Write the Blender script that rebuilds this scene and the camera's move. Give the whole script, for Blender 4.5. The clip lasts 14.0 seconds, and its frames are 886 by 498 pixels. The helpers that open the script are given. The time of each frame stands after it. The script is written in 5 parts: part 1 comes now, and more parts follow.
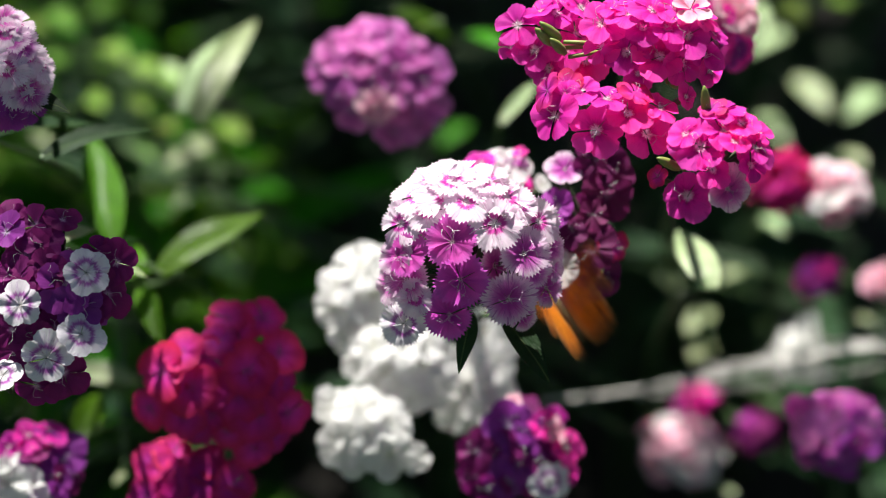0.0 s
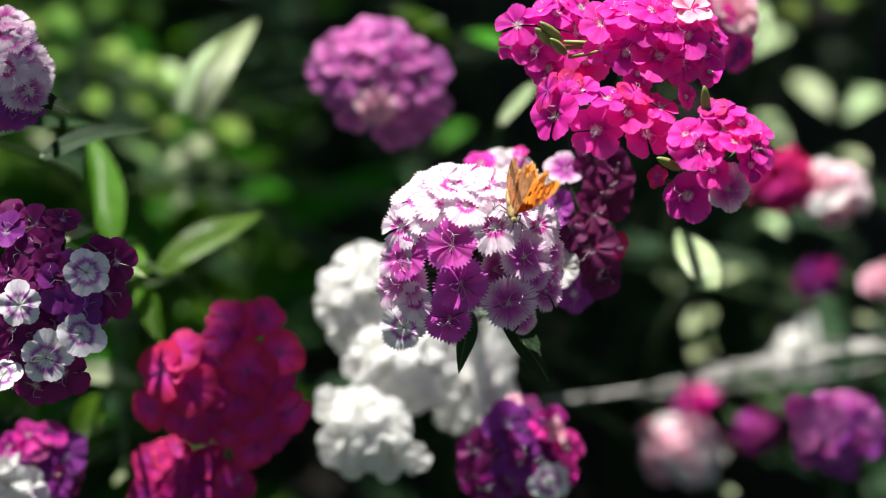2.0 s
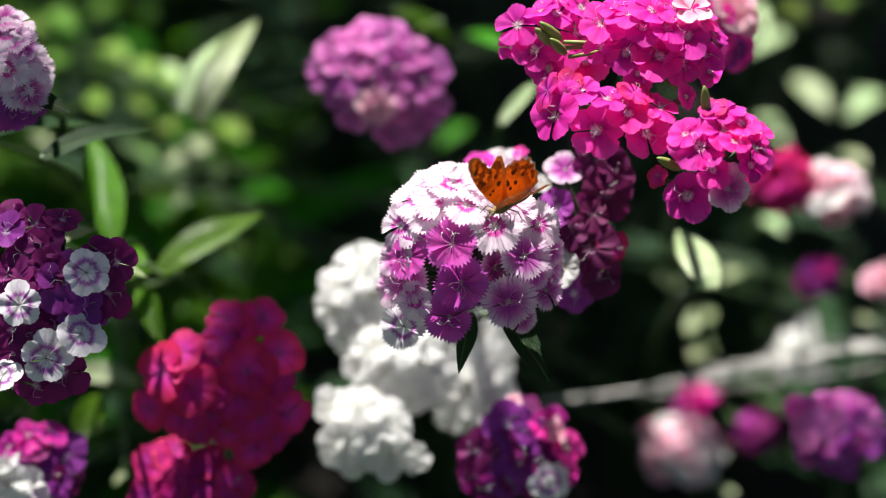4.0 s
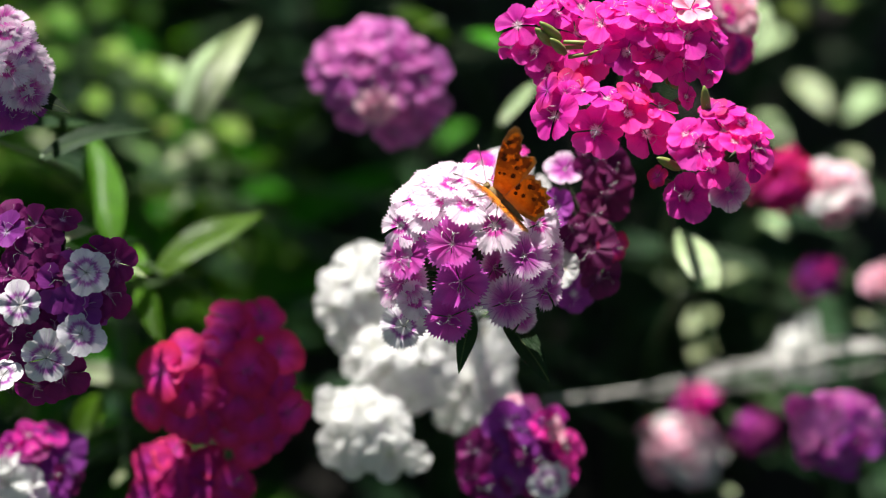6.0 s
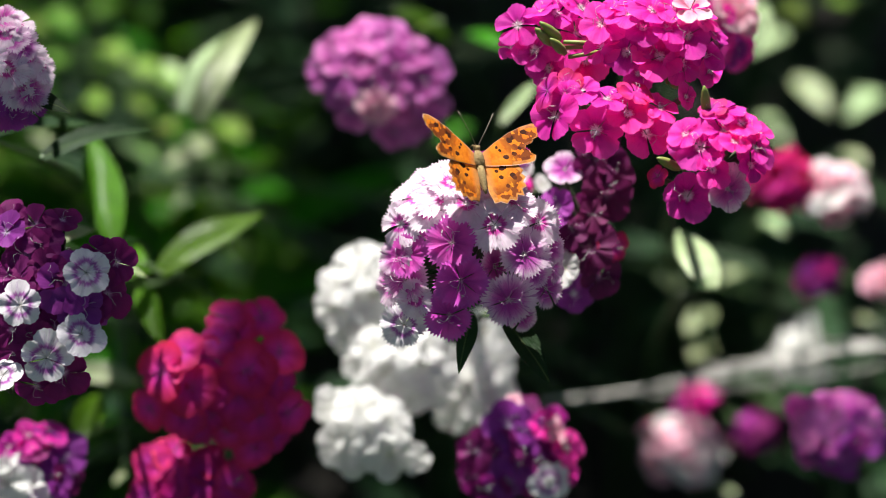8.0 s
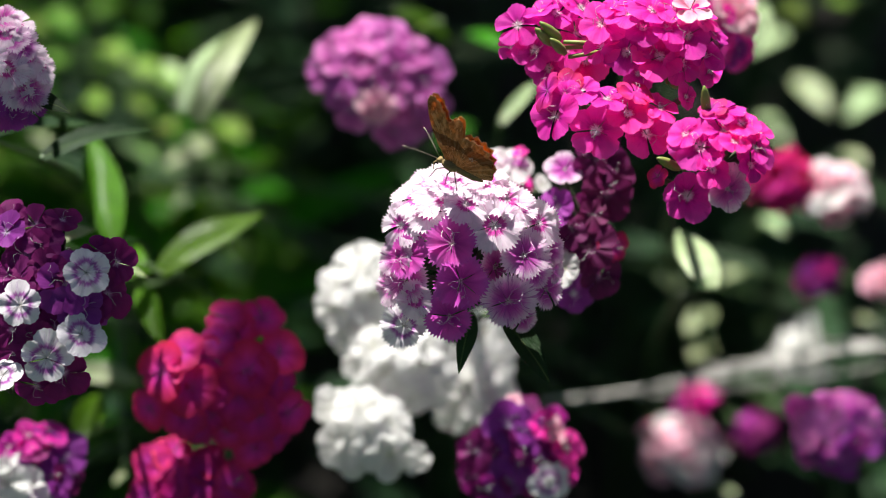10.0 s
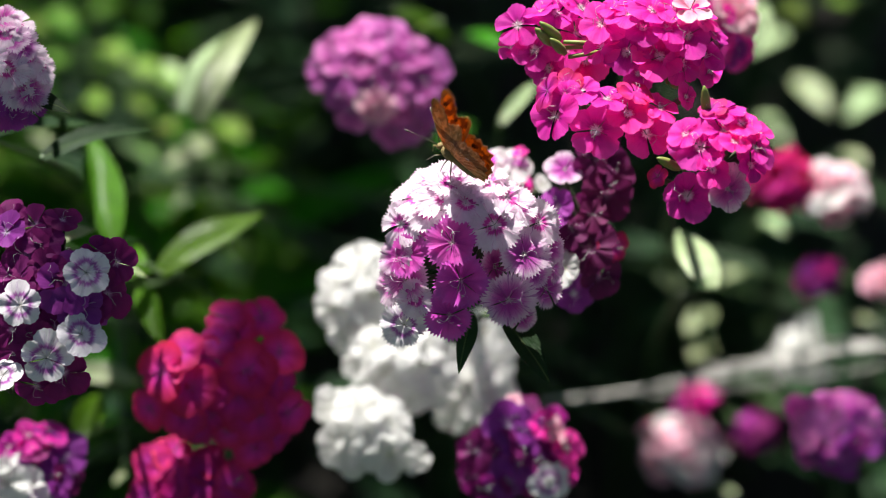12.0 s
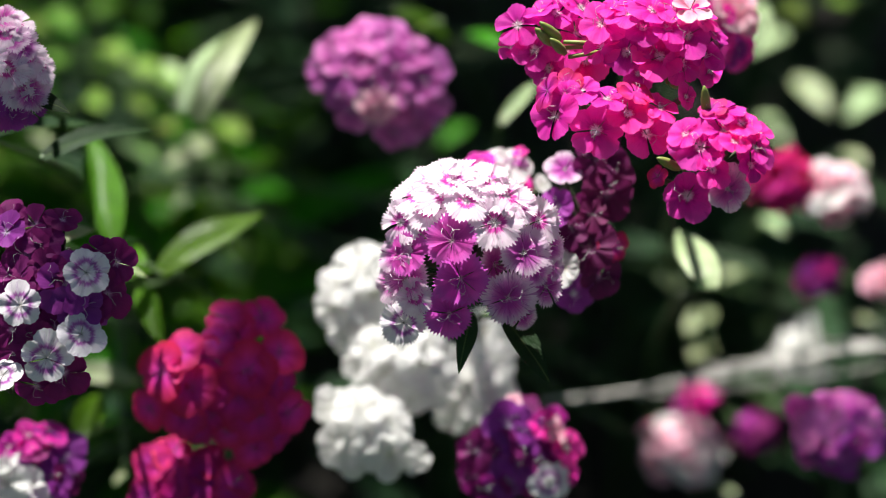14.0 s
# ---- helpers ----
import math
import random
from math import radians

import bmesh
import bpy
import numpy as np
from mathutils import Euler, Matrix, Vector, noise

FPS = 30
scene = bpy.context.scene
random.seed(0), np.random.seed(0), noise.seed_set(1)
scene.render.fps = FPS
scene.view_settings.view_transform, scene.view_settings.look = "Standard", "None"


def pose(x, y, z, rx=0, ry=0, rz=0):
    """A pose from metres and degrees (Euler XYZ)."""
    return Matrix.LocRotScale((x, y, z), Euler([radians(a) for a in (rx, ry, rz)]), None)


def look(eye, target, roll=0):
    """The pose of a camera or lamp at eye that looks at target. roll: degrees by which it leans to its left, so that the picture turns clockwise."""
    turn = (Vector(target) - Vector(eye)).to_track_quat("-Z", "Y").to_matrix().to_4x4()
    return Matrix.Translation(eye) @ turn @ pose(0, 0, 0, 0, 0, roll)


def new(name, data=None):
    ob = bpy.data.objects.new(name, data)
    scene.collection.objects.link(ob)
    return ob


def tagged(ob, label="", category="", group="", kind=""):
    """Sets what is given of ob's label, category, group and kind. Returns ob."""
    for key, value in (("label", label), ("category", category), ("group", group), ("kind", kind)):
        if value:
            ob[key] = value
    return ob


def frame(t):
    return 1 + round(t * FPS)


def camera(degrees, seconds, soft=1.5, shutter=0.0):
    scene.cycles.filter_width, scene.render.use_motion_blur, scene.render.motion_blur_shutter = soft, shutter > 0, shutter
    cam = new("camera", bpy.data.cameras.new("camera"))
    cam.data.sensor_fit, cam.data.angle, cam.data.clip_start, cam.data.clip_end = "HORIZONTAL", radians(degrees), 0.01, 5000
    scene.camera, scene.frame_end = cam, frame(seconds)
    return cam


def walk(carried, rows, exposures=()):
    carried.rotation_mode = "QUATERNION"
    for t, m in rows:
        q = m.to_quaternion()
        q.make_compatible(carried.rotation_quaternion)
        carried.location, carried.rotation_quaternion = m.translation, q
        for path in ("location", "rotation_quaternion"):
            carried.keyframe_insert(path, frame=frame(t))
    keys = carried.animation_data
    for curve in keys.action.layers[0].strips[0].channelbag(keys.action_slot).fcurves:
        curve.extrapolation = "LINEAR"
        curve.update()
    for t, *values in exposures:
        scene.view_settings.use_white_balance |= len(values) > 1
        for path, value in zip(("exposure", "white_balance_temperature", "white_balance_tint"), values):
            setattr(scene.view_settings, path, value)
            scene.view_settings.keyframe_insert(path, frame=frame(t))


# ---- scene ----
# The camera stands still over the flower bed, with a long lens opened wide.
cam = camera(18.0, 14.0, 1.0, 0.5)
EYE, AIM = (0.0, -0.8192, 1.0736), (0.0, 0.0, 0.5)
walk(cam, [(0.0, look(EYE, AIM)), (14.0, look(EYE, AIM))])
cam.data.dof.use_dof = True
cam.data.dof.focus_distance = 0.980
cam.data.dof.aperture_fstop = 4.5

# ---- light: a high sun behind the bed and a clear sky ----
SUN_ELEVATION, SUN_AZIMUTH = 60.0, 112.0
sun_way = Vector((math.cos(radians(SUN_ELEVATION)) * math.cos(radians(SUN_AZIMUTH)),
                  math.cos(radians(SUN_ELEVATION)) * math.sin(radians(SUN_AZIMUTH)),
                  math.sin(radians(SUN_ELEVATION))))
world = bpy.data.worlds.new("sky")
scene.world = world
world.use_nodes = True
sky = world.node_tree.nodes.new("ShaderNodeTexSky")
sky.sky_type, sky.sun_disc = "NISHITA", False
sky.sun_elevation, sky.sun_rotation = radians(SUN_ELEVATION), radians(90 - SUN_AZIMUTH)
background = world.node_tree.nodes["Background"]
background.inputs["Strength"].default_value = 0.023
world.node_tree.links.new(sky.outputs["Color"], background.inputs["Color"])
sun = new("sun", bpy.data.lights.new("sun", "SUN"))
sun.data.energy, sun.data.angle, sun.data.color = 5.0, radians(0.53), (1.0, 0.96, 0.91)
sun.matrix_world = look(sun_way * 10, (0, 0, 0))
scene.view_settings.exposure = 1.5


# ---- materials ----
def nodes_of(name):
    m = bpy.data.materials.new(name)
    m.use_nodes = True
    return m, m.node_tree.nodes, m.node_tree.links, m.node_tree.nodes["Principled BSDF"]


def node(tree, kind, **values):
    n = tree.new("ShaderNode" + kind)
    for key, value in values.items():
        n.inputs[key.replace("_", " ")].default_value = value
    return n


def maths(tree, links, op, a, b=0.0, clamp=False):
    n = tree.new("ShaderNodeMath")
    n.operation, n.use_clamp = op, clamp
    for i, v in enumerate((a, b)):
        if isinstance(v, (int, float)):
            n.inputs[i].default_value = v
        else:
            links.new(v, n.inputs[i])
    return n.outputs[0]


def ramp(tree, links, value, *stops):
    n = tree.new("ShaderNodeValToRGB")
    while len(n.color_ramp.elements) < len(stops):
        n.color_ramp.elements.new(0.5)
    for e, (at, c) in zip(n.color_ramp.elements, stops):
        e.position, e.color = at, (*c, 1.0)
    links.new(value, n.inputs[0])
    return n.outputs[0]


def mixed(tree, links, fac, a, b, how="MIX"):
    n = tree.new("ShaderNodeMix")
    n.data_type, n.blend_type = "RGBA", how
    for i, v in ((0, fac), (6, a), (7, b)):
        if isinstance(v, (int, float)):
            n.inputs[i].default_value = v
        elif isinstance(v, tuple):
            n.inputs[i].default_value = (*v, 1.0)
        else:
            links.new(v, n.inputs[i])
    return n.outputs[2]


def thin(m, tree, links, bsdf, colour, share, glow=None):
    """Lets part of the light through a thin petal, leaf or wing."""
    links.new(colour, bsdf.inputs["Base Color"])
    t = tree.new("ShaderNodeBsdfTranslucent")
    links.new(glow or colour, t.inputs["Color"])
    mix = tree.new("ShaderNodeMixShader")
    mix.inputs[0].default_value = share
    links.new(bsdf.outputs[0], mix.inputs[1])
    links.new(t.outputs[0], mix.inputs[2])
    links.new(mix.outputs[0], tree["Material Output"].inputs["Surface"])
    return t


def petal_material(name, stops, vein, share=0.48, streak=0.5, jitter=0.12, relief=0.16):
    """Colours run from the floret's eye to its fringe; veins fan out with fine streaks."""
    m, tree, links, bsdf = nodes_of(name)
    bsdf.inputs["Roughness"].default_value = 0.62
    bsdf.inputs["Specular IOR Level"].default_value = 0.25
    co = tree.new("ShaderNodeTexCoord").outputs["Object"]
    info = tree.new("ShaderNodeObjectInfo").outputs["Random"]
    xyz = tree.new("ShaderNodeSeparateXYZ")
    links.new(co, xyz.inputs[0])
    r = maths(tree, links, "SQRT", maths(tree, links, "ADD", maths(tree, links, "MULTIPLY", xyz.outputs[0], xyz.outputs[0]),
                                         maths(tree, links, "MULTIPLY", xyz.outputs[1], xyz.outputs[1])))
    a = maths(tree, links, "ARCTAN2", xyz.outputs[1], xyz.outputs[0])
    polar = tree.new("ShaderNodeCombineXYZ")
    links.new(maths(tree, links, "MULTIPLY", a, 9.0), polar.inputs[0])
    links.new(maths(tree, links, "MULTIPLY", r, 1.3), polar.inputs[1])
    links.new(maths(tree, links, "MULTIPLY", info, 40.0), polar.inputs[2])
    fan = node(tree, "TexNoise", Scale=1.0, Detail=3.0, Roughness=0.6)
    links.new(polar.outputs[0], fan.inputs["Vector"])
    wob = maths(tree, links, "MULTIPLY", maths(tree, links, "SUBTRACT", fan.outputs[0], 0.5), 0.45)
    base = ramp(tree, links, maths(tree, links, "ADD", r, wob, True), *stops)
    lines = maths(tree, links, "GREATER_THAN", fan.outputs[0], 0.60)
    lines = maths(tree, links, "MULTIPLY", lines, streak)
    col = mixed(tree, links, lines, base, vein)
    blot = node(tree, "TexNoise", Scale=1.6, Detail=2.0)
    links.new(co, blot.inputs["Vector"])
    hsv = tree.new("ShaderNodeHueSaturation")
    links.new(col, hsv.inputs["Color"])
    tint = min(jitter, 0.16)
    links.new(maths(tree, links, "ADD", maths(tree, links, "MULTIPLY", info, tint * 0.25), 0.5 - tint * 0.125), hsv.inputs["Hue"])
    links.new(maths(tree, links, "ADD", maths(tree, links, "MULTIPLY", blot.outputs[0], 0.5), maths(
        tree, links, "ADD", maths(tree, links, "MULTIPLY", info, jitter), 0.76 - jitter * 0.5)), hsv.inputs["Value"])
    bump = node(tree, "Bump", Strength=relief, Distance=0.04)
    links.new(fan.outputs[0], bump.inputs["Height"])
    links.new(bump.outputs[0], bsdf.inputs["Normal"])
    thin(m, tree, links, bsdf, hsv.outputs[0], share)
    return m


WHITE = (0.84, 0.71, 0.80)
PETALS = {
    "picotee": petal_material("pink_eyed_white_petal", [(0.0, (0.75, 0.75, 0.66)), (0.14, (0.82, 0.60, 0.76)), (0.20, (0.66, 0.05, 0.42)),
                                                       (0.34, (0.66, 0.07, 0.44)), (0.44, (0.80, 0.60, 0.76)), (0.60, WHITE)], (0.66, 0.24, 0.54), 0.48, 0.42),
    "lilac": petal_material("lilac_petal", [(0.0, (0.7, 0.7, 0.6)), (0.12, (0.42, 0.05, 0.34)), (0.34, (0.56, 0.07, 0.45)),
                                            (0.56, (0.71, 0.23, 0.61)), (0.80, (0.85, 0.66, 0.80))], (0.46, 0.07, 0.44), 0.60, 0.7, 0.25),
    "purple": petal_material("mauve_petal", [(0.0, (0.6, 0.5, 0.5)), (0.12, (0.38, 0.02, 0.30)), (0.6, (0.71, 0.085, 0.54)),
                                             (1.0, (0.68, 0.14, 0.62))], (0.58, 0.06, 0.48), 0.60, 0.25, 0.3),
    "magenta": petal_material("magenta_petal", [(0.0, (0.9, 0.85, 0.85)), (0.13, (0.88, 0.62, 0.74)), (0.20, (0.56, 0.010, 0.26)), (0.42, (0.88, 0.026, 0.48)),
                                                (1.0, (1.0, 0.080, 0.57))], (0.70, 0.012, 0.36), 0.64, 0.4, 0.5),
    "crimson": petal_material("crimson_petal", [(0.0, (0.4, 0.05, 0.3)), (0.30, (0.60, 0.030, 0.40)), (0.62, (0.61, 0.026, 0.25)),
                                                (1.0, (0.56, 0.022, 0.145))], (0.52, 0.018, 0.24), 0.54, 0.4, 0.4),
    "plum": petal_material("dark_plum_petal", [(0.0, (0.7, 0.6, 0.7)), (0.10, (0.4, 0.2, 0.4)), (0.2, (0.18, 0.011, 0.13)),
                                               (1.0, (0.27, 0.015, 0.165))], (0.17, 0.01, 0.10), 0.48, 0.3),
    # maroon, with shade worked into the colour to keep one head dim
    "maroon": petal_material("shade_dimmed_maroon_petal", [(0.0, (0.4, 0.2, 0.35)), (0.10, (0.2, 0.06, 0.16)), (0.2, (0.11, 0.010, 0.070)),
                                                  (1.0, (0.17, 0.014, 0.100))], (0.10, 0.01, 0.05), 0.42, 0.3, 0.3),
    "violet": petal_material("violet_petal", [(0.0, (0.7, 0.7, 0.7)), (0.12, (0.5, 0.3, 0.55)), (0.22, (0.26, 0.03, 0.29)),
                                              (1.0, (0.33, 0.045, 0.35))], (0.40, 0.07, 0.42), 0.48, 0.3),
    "white": petal_material("white_petal", [(0.0, (0.6, 0.62, 0.45)), (0.2, (0.82, 0.82, 0.78)), (1.0, (0.86, 0.86, 0.85))], (0.80, 0.80, 0.80), 0.58, 0.2, 0.05),
    "ringed": petal_material("violet_ringed_white_petal", [(0.0, (0.3, 0.3, 0.25)), (0.12, (0.75, 0.72, 0.72)), (0.30, (0.76, 0.72, 0.76)), (0.40, (0.34, 0.07, 0.36)), (0.47, (0.45, 0.16, 0.46)),
                                                           (0.60, (0.78, 0.74, 0.78)), (1.0, (0.84, 0.82, 0.84))], (0.50, 0.34, 0.56), 0.36, 0.45, 0.05),
    "mauve": petal_material("pale_mauve_petal", [(0.0, (0.5, 0.3, 0.5)), (0.2, (0.40, 0.09, 0.34)), (0.6, (0.56, 0.125, 0.44)),
                                                 (1.0, (0.65, 0.22, 0.55))], (0.50, 0.15, 0.43), 0.48, 0.4, 0.3),
    "blush": petal_material("blush_pink_petal", [(0.0, (0.7, 0.4, 0.45)), (0.4, (0.78, 0.32, 0.46)), (1.0, (0.85, 0.62, 0.68))], (0.80, 0.42, 0.52), 0.48, 0.3),
}


def leaf_material(name, dark, light, share=0.32, rough=0.5, gloss=0.22):
    m, tree, links, bsdf = nodes_of(name)
    bsdf.inputs["Roughness"].default_value = rough
    bsdf.inputs["Specular IOR Level"].default_value = gloss
    co = tree.new("ShaderNodeTexCoord").outputs["Object"]
    info = tree.new("ShaderNodeObjectInfo").outputs["Random"]
    xyz = tree.new("ShaderNodeSeparateXYZ")
    links.new(co, xyz.inputs[0])
    mid = maths(tree, links, "LESS_THAN", maths(tree, links, "ABSOLUTE", xyz.outputs[1]), 0.006)
    blot = node(tree, "TexNoise", Scale=7.0, Detail=4.0, Roughness=0.6)
    links.new(co, blot.inputs["Vector"])
    col = mixed(tree, links, blot.outputs[0], dark, light)
    col = mixed(tree, links, maths(tree, links, "MULTIPLY", mid, 0.35), col, (0.16, 0.24, 0.09))
    hsv = tree.new("ShaderNodeHueSaturation")
    links.new(col, hsv.inputs["Color"])
    links.new(maths(tree, links, "ADD", maths(tree, links, "MULTIPLY", info, 0.05), 0.475), hsv.inputs["Hue"])
    links.new(maths(tree, links, "ADD", maths(tree, links, "MULTIPLY", info, 0.7), 0.65), hsv.inputs["Value"])
    vein = node(tree, "TexNoise", Scale=30.0, Detail=3.0)
    stretch = tree.new("ShaderNodeMapping")
    stretch.inputs["Scale"].default_value = (0.25, 2.0, 1.0)
    links.new(co, stretch.inputs[0])
    links.new(stretch.outputs[0], vein.inputs["Vector"])
    bump = node(tree, "Bump", Strength=0.25, Distance=0.02)
    links.new(vein.outputs[0], bump.inputs["Height"])
    links.new(bump.outputs[0], bsdf.inputs["Normal"])
    bright = mixed(tree, links, 1.0, hsv.outputs[0], (1.6, 1.8, 0.65), "MULTIPLY")
    thin(m, tree, links, bsdf, hsv.outputs[0], share, bright)
    return m


def plain_material(name, a, b, rough=0.6, scale=200.0, bump_depth=0.0005, bump_strength=0.4):
    m, tree, links, bsdf = nodes_of(name)
    bsdf.inputs["Roughness"].default_value = rough
    co = tree.new("ShaderNodeTexCoord").outputs["Object"]
    fine = node(tree, "TexNoise", Scale=scale, Detail=5.0, Roughness=0.65)
    wide = node(tree, "TexNoise", Scale=scale / 9.0, Detail=2.0)
    for n in (fine, wide):
        links.new(co, n.inputs["Vector"])
    fac = maths(tree, links, "MULTIPLY", maths(tree, links, "ADD", fine.outputs[0], wide.outputs[0]), 0.5)
    links.new(ramp(tree, links, fac, (0.3, a), (0.7, b)), bsdf.inputs["Base Color"])
    bump = node(tree, "Bump", Strength=bump_strength, Distance=bump_depth)
    links.new(fine.outputs[0], bump.inputs["Height"])
    links.new(bump.outputs[0], bsdf.inputs["Normal"])
    return m


# leaf green darkened in its colour to deepen the bed's shade
LEAF = leaf_material("shade_dark_leaf", (0.009, 0.028, 0.011), (0.023, 0.060, 0.020), gloss=0.12)
LEAF_FRESH = leaf_material("fresh_green_leaf", (0.034, 0.115, 0.006), (0.088, 0.27, 0.010), 0.52, 0.34, 0.16)
# leaf green whitened so that its colour stands in for bright sun
LEAF_SUNLIT = leaf_material("sunlit_pale_leaf", (0.20, 0.31, 0.10), (0.48, 0.56, 0.34), 0.30, 0.36, 0.5)
STEM = plain_material("stem_green", (0.03, 0.07, 0.02), (0.06, 0.11, 0.03), 0.5)
CALYX = plain_material("calyx_green", (0.03, 0.035, 0.02), (0.07, 0.10, 0.04), 0.55)
BUD = plain_material("bud_green", (0.10, 0.16, 0.03), (0.26, 0.28, 0.06), 0.5)
STAMEN = plain_material("stamen_white", (0.55, 0.48, 0.52), (0.68, 0.62, 0.64), 0.5)
# soil nearly black so that it passes for deep shadow between plants
SOIL = plain_material("shade_dark_soil", (0.006, 0.005, 0.004), (0.016, 0.012, 0.008), 0.95, 60.0, 0.01, 0.8)
TURF = plain_material("short_turf", (0.020, 0.040, 0.010), (0.055, 0.085, 0.022), 0.9, 35.0, 0.02, 0.9)
STRAW = plain_material("dry_straw", (0.32, 0.31, 0.28), (0.60, 0.59, 0.54), 0.6, 90.0)


# ---- builders ----
# the heads lean out to the path: across their faces, up them and out of them
ACROSS, UPWARD, OUTWARD = Vector((1, 0, 0)), Vector((0, 0.57358, 0.81915)), Vector((0, -0.81915, 0.57358))


def part(name, bm, material, parent, label="", at=None):
    """Links a bmesh or a mesh as one object under a thing or a part."""
    if isinstance(bm, bmesh.types.BMesh):
        me = bpy.data.meshes.new(name)
        bm.to_mesh(me)
        bm.free()
        for f in me.polygons:
            f.use_smooth = True
        for mat in (material if isinstance(material, (list, tuple)) else [material]):
            me.materials.append(mat)
    else:
        me = bm
    ob = new(name, me)
    ob.parent = parent
    if at is not None:
        ob.matrix_basis = at
    if label:
        ob["label"] = label
    return ob


def thing(name, x, y, z, label, category, group=""):
    ob = new(name)
    ob.empty_display_size = 0.02
    ob.location = (x, y, z)
    return tagged(ob, label, category, group)


def turn_to(normal, spin=0.0):
    """The turn that lays local z along a normal, spun about it."""
    return Vector(normal).to_track_quat("Z", "Y").to_matrix().to_4x4() @ Matrix.Rotation(spin, 4, "Z")


def tube(bm, points, radii, sides=7, slot=0):
    """A tapered round tube along points."""
    rings = []
    pts = [Vector(p) for p in points]
    for i, p in enumerate(pts):
        d = (pts[min(i + 1, len(pts) - 1)] - pts[max(i - 1, 0)]).normalized()
        q = d.to_track_quat("Z", "Y")
        rings.append([bm.verts.new(p + q @ Vector((math.cos(k * math.tau / sides), math.sin(k * math.tau / sides), 0)) * radii[i]) for k in range(sides)])
    for a, b in zip(rings, rings[1:]):
        for k in range(sides):
            bm.faces.new((a[k], a[(k + 1) % sides], b[(k + 1) % sides], b[k])).material_index = slot
    for ring, flip in ((rings[0], True), (rings[-1], False)):
        bm.faces.new(list(reversed(ring)) if flip else ring).material_index = slot


def floret_mesh(seed, near, gap=0.10, teeth=7, tooth=0.10, cup=-0.06, stamens=0, ruffle=1.0, round_=0.13, wide=1.07):
    """A five-petalled floret of radius 1 that opens along z, each petal a fan with a fringed edge."""
    rnd = random.Random(seed)
    bm = bmesh.new()
    across, along = (teeth * 2, 5) if near else (8, 3)
    for k in range(5):
        mid = k * math.tau / 5 + rnd.uniform(-0.06, 0.06)
        half = math.pi / 5 * rnd.uniform(0.92, 1.08) * wide
        size, lift, fold = rnd.uniform(0.86, 1.08), rnd.uniform(-0.10, 0.14) * ruffle, rnd.uniform(-0.10, 0.16) * ruffle
        layer = (0, 0.03, 0.01, 0.04, 0.02)[k]
        rows = []
        for i in range(along + 1):
            s = i / along
            row = []
            for j in range(across + 1):
                w = j / across * 2 - 1
                spread = half * (0.80 + 0.20 * s) * 1.06
                rad = size * (0.025 + 0.975 * s) * (1 - round_ * (w * w) * s - gap * abs(w) ** 6 * s)
                if i == along:
                    rad += (tooth if j % 2 else -tooth * 0.4) * (0.6 + 0.7 * rnd.random()) * (1 if near else 0.4)
                a = mid + w * spread
                h = -0.10 * (1 - s) ** 2 + cup * s * s + lift * s * s + fold * w * w * s + layer + 0.035 * ruffle * math.sin(5 * w + seed + k) * s
                row.append(bm.verts.new((rad * math.cos(a), rad * math.sin(a), h)))
            rows.append(row)
        for a, b in zip(rows, rows[1:]):
            for j in range(across):
                bm.faces.new((a[j], a[j + 1], b[j + 1], b[j]))
    if stamens:
        for k in range(stamens):
            a = rnd.uniform(0, math.tau)
            reach = rnd.uniform(0.3, 0.62)
            pts = [(0.03 * math.cos(a), 0.03 * math.sin(a), -0.12)]
            for s in (0.35, 0.7, 1.0):
                b = a + 0.9 * s * s * (1 if k % 2 else -1)
                pts.append((reach * s * math.cos(b), reach * s * math.sin(b), 0.12 + 0.28 * math.sin(2.6 * s)))
            tube(bm, pts, [0.006, 0.006, 0.005, 0.011], 4, 1)
    me = bpy.data.meshes.new("floret")
    bm.to_mesh(me)
    bm.free()
    for f in me.polygons:
        f.use_smooth = True
    return me


def floret_set(kinds, near, **shape):
    bare = [floret_mesh(11 + i, near, **shape) for i in range(7)]
    out = {}
    for kind in kinds:
        out[kind] = []
        for b in bare:
            me = b.copy()
            me.materials.append(PETALS[kind])
            me.materials.append(STAMEN)
            out[kind].append(me)
    return out


NEAR = floret_set(PETALS, True, teeth=9, tooth=0.11, stamens=5, wide=1.03, gap=0.10, ruffle=1.25, round_=0.10)
ROUND = floret_set(PETALS, True, teeth=6, tooth=0.025, gap=0.08, ruffle=1.25, round_=0.20, stamens=2)
SMOOTH = floret_set(["crimson"], True, teeth=6, tooth=0.025, gap=0.08, ruffle=0.7, round_=0.16)
FAR = floret_set(PETALS, False, gap=0.16, ruffle=1.5, round_=0.2)


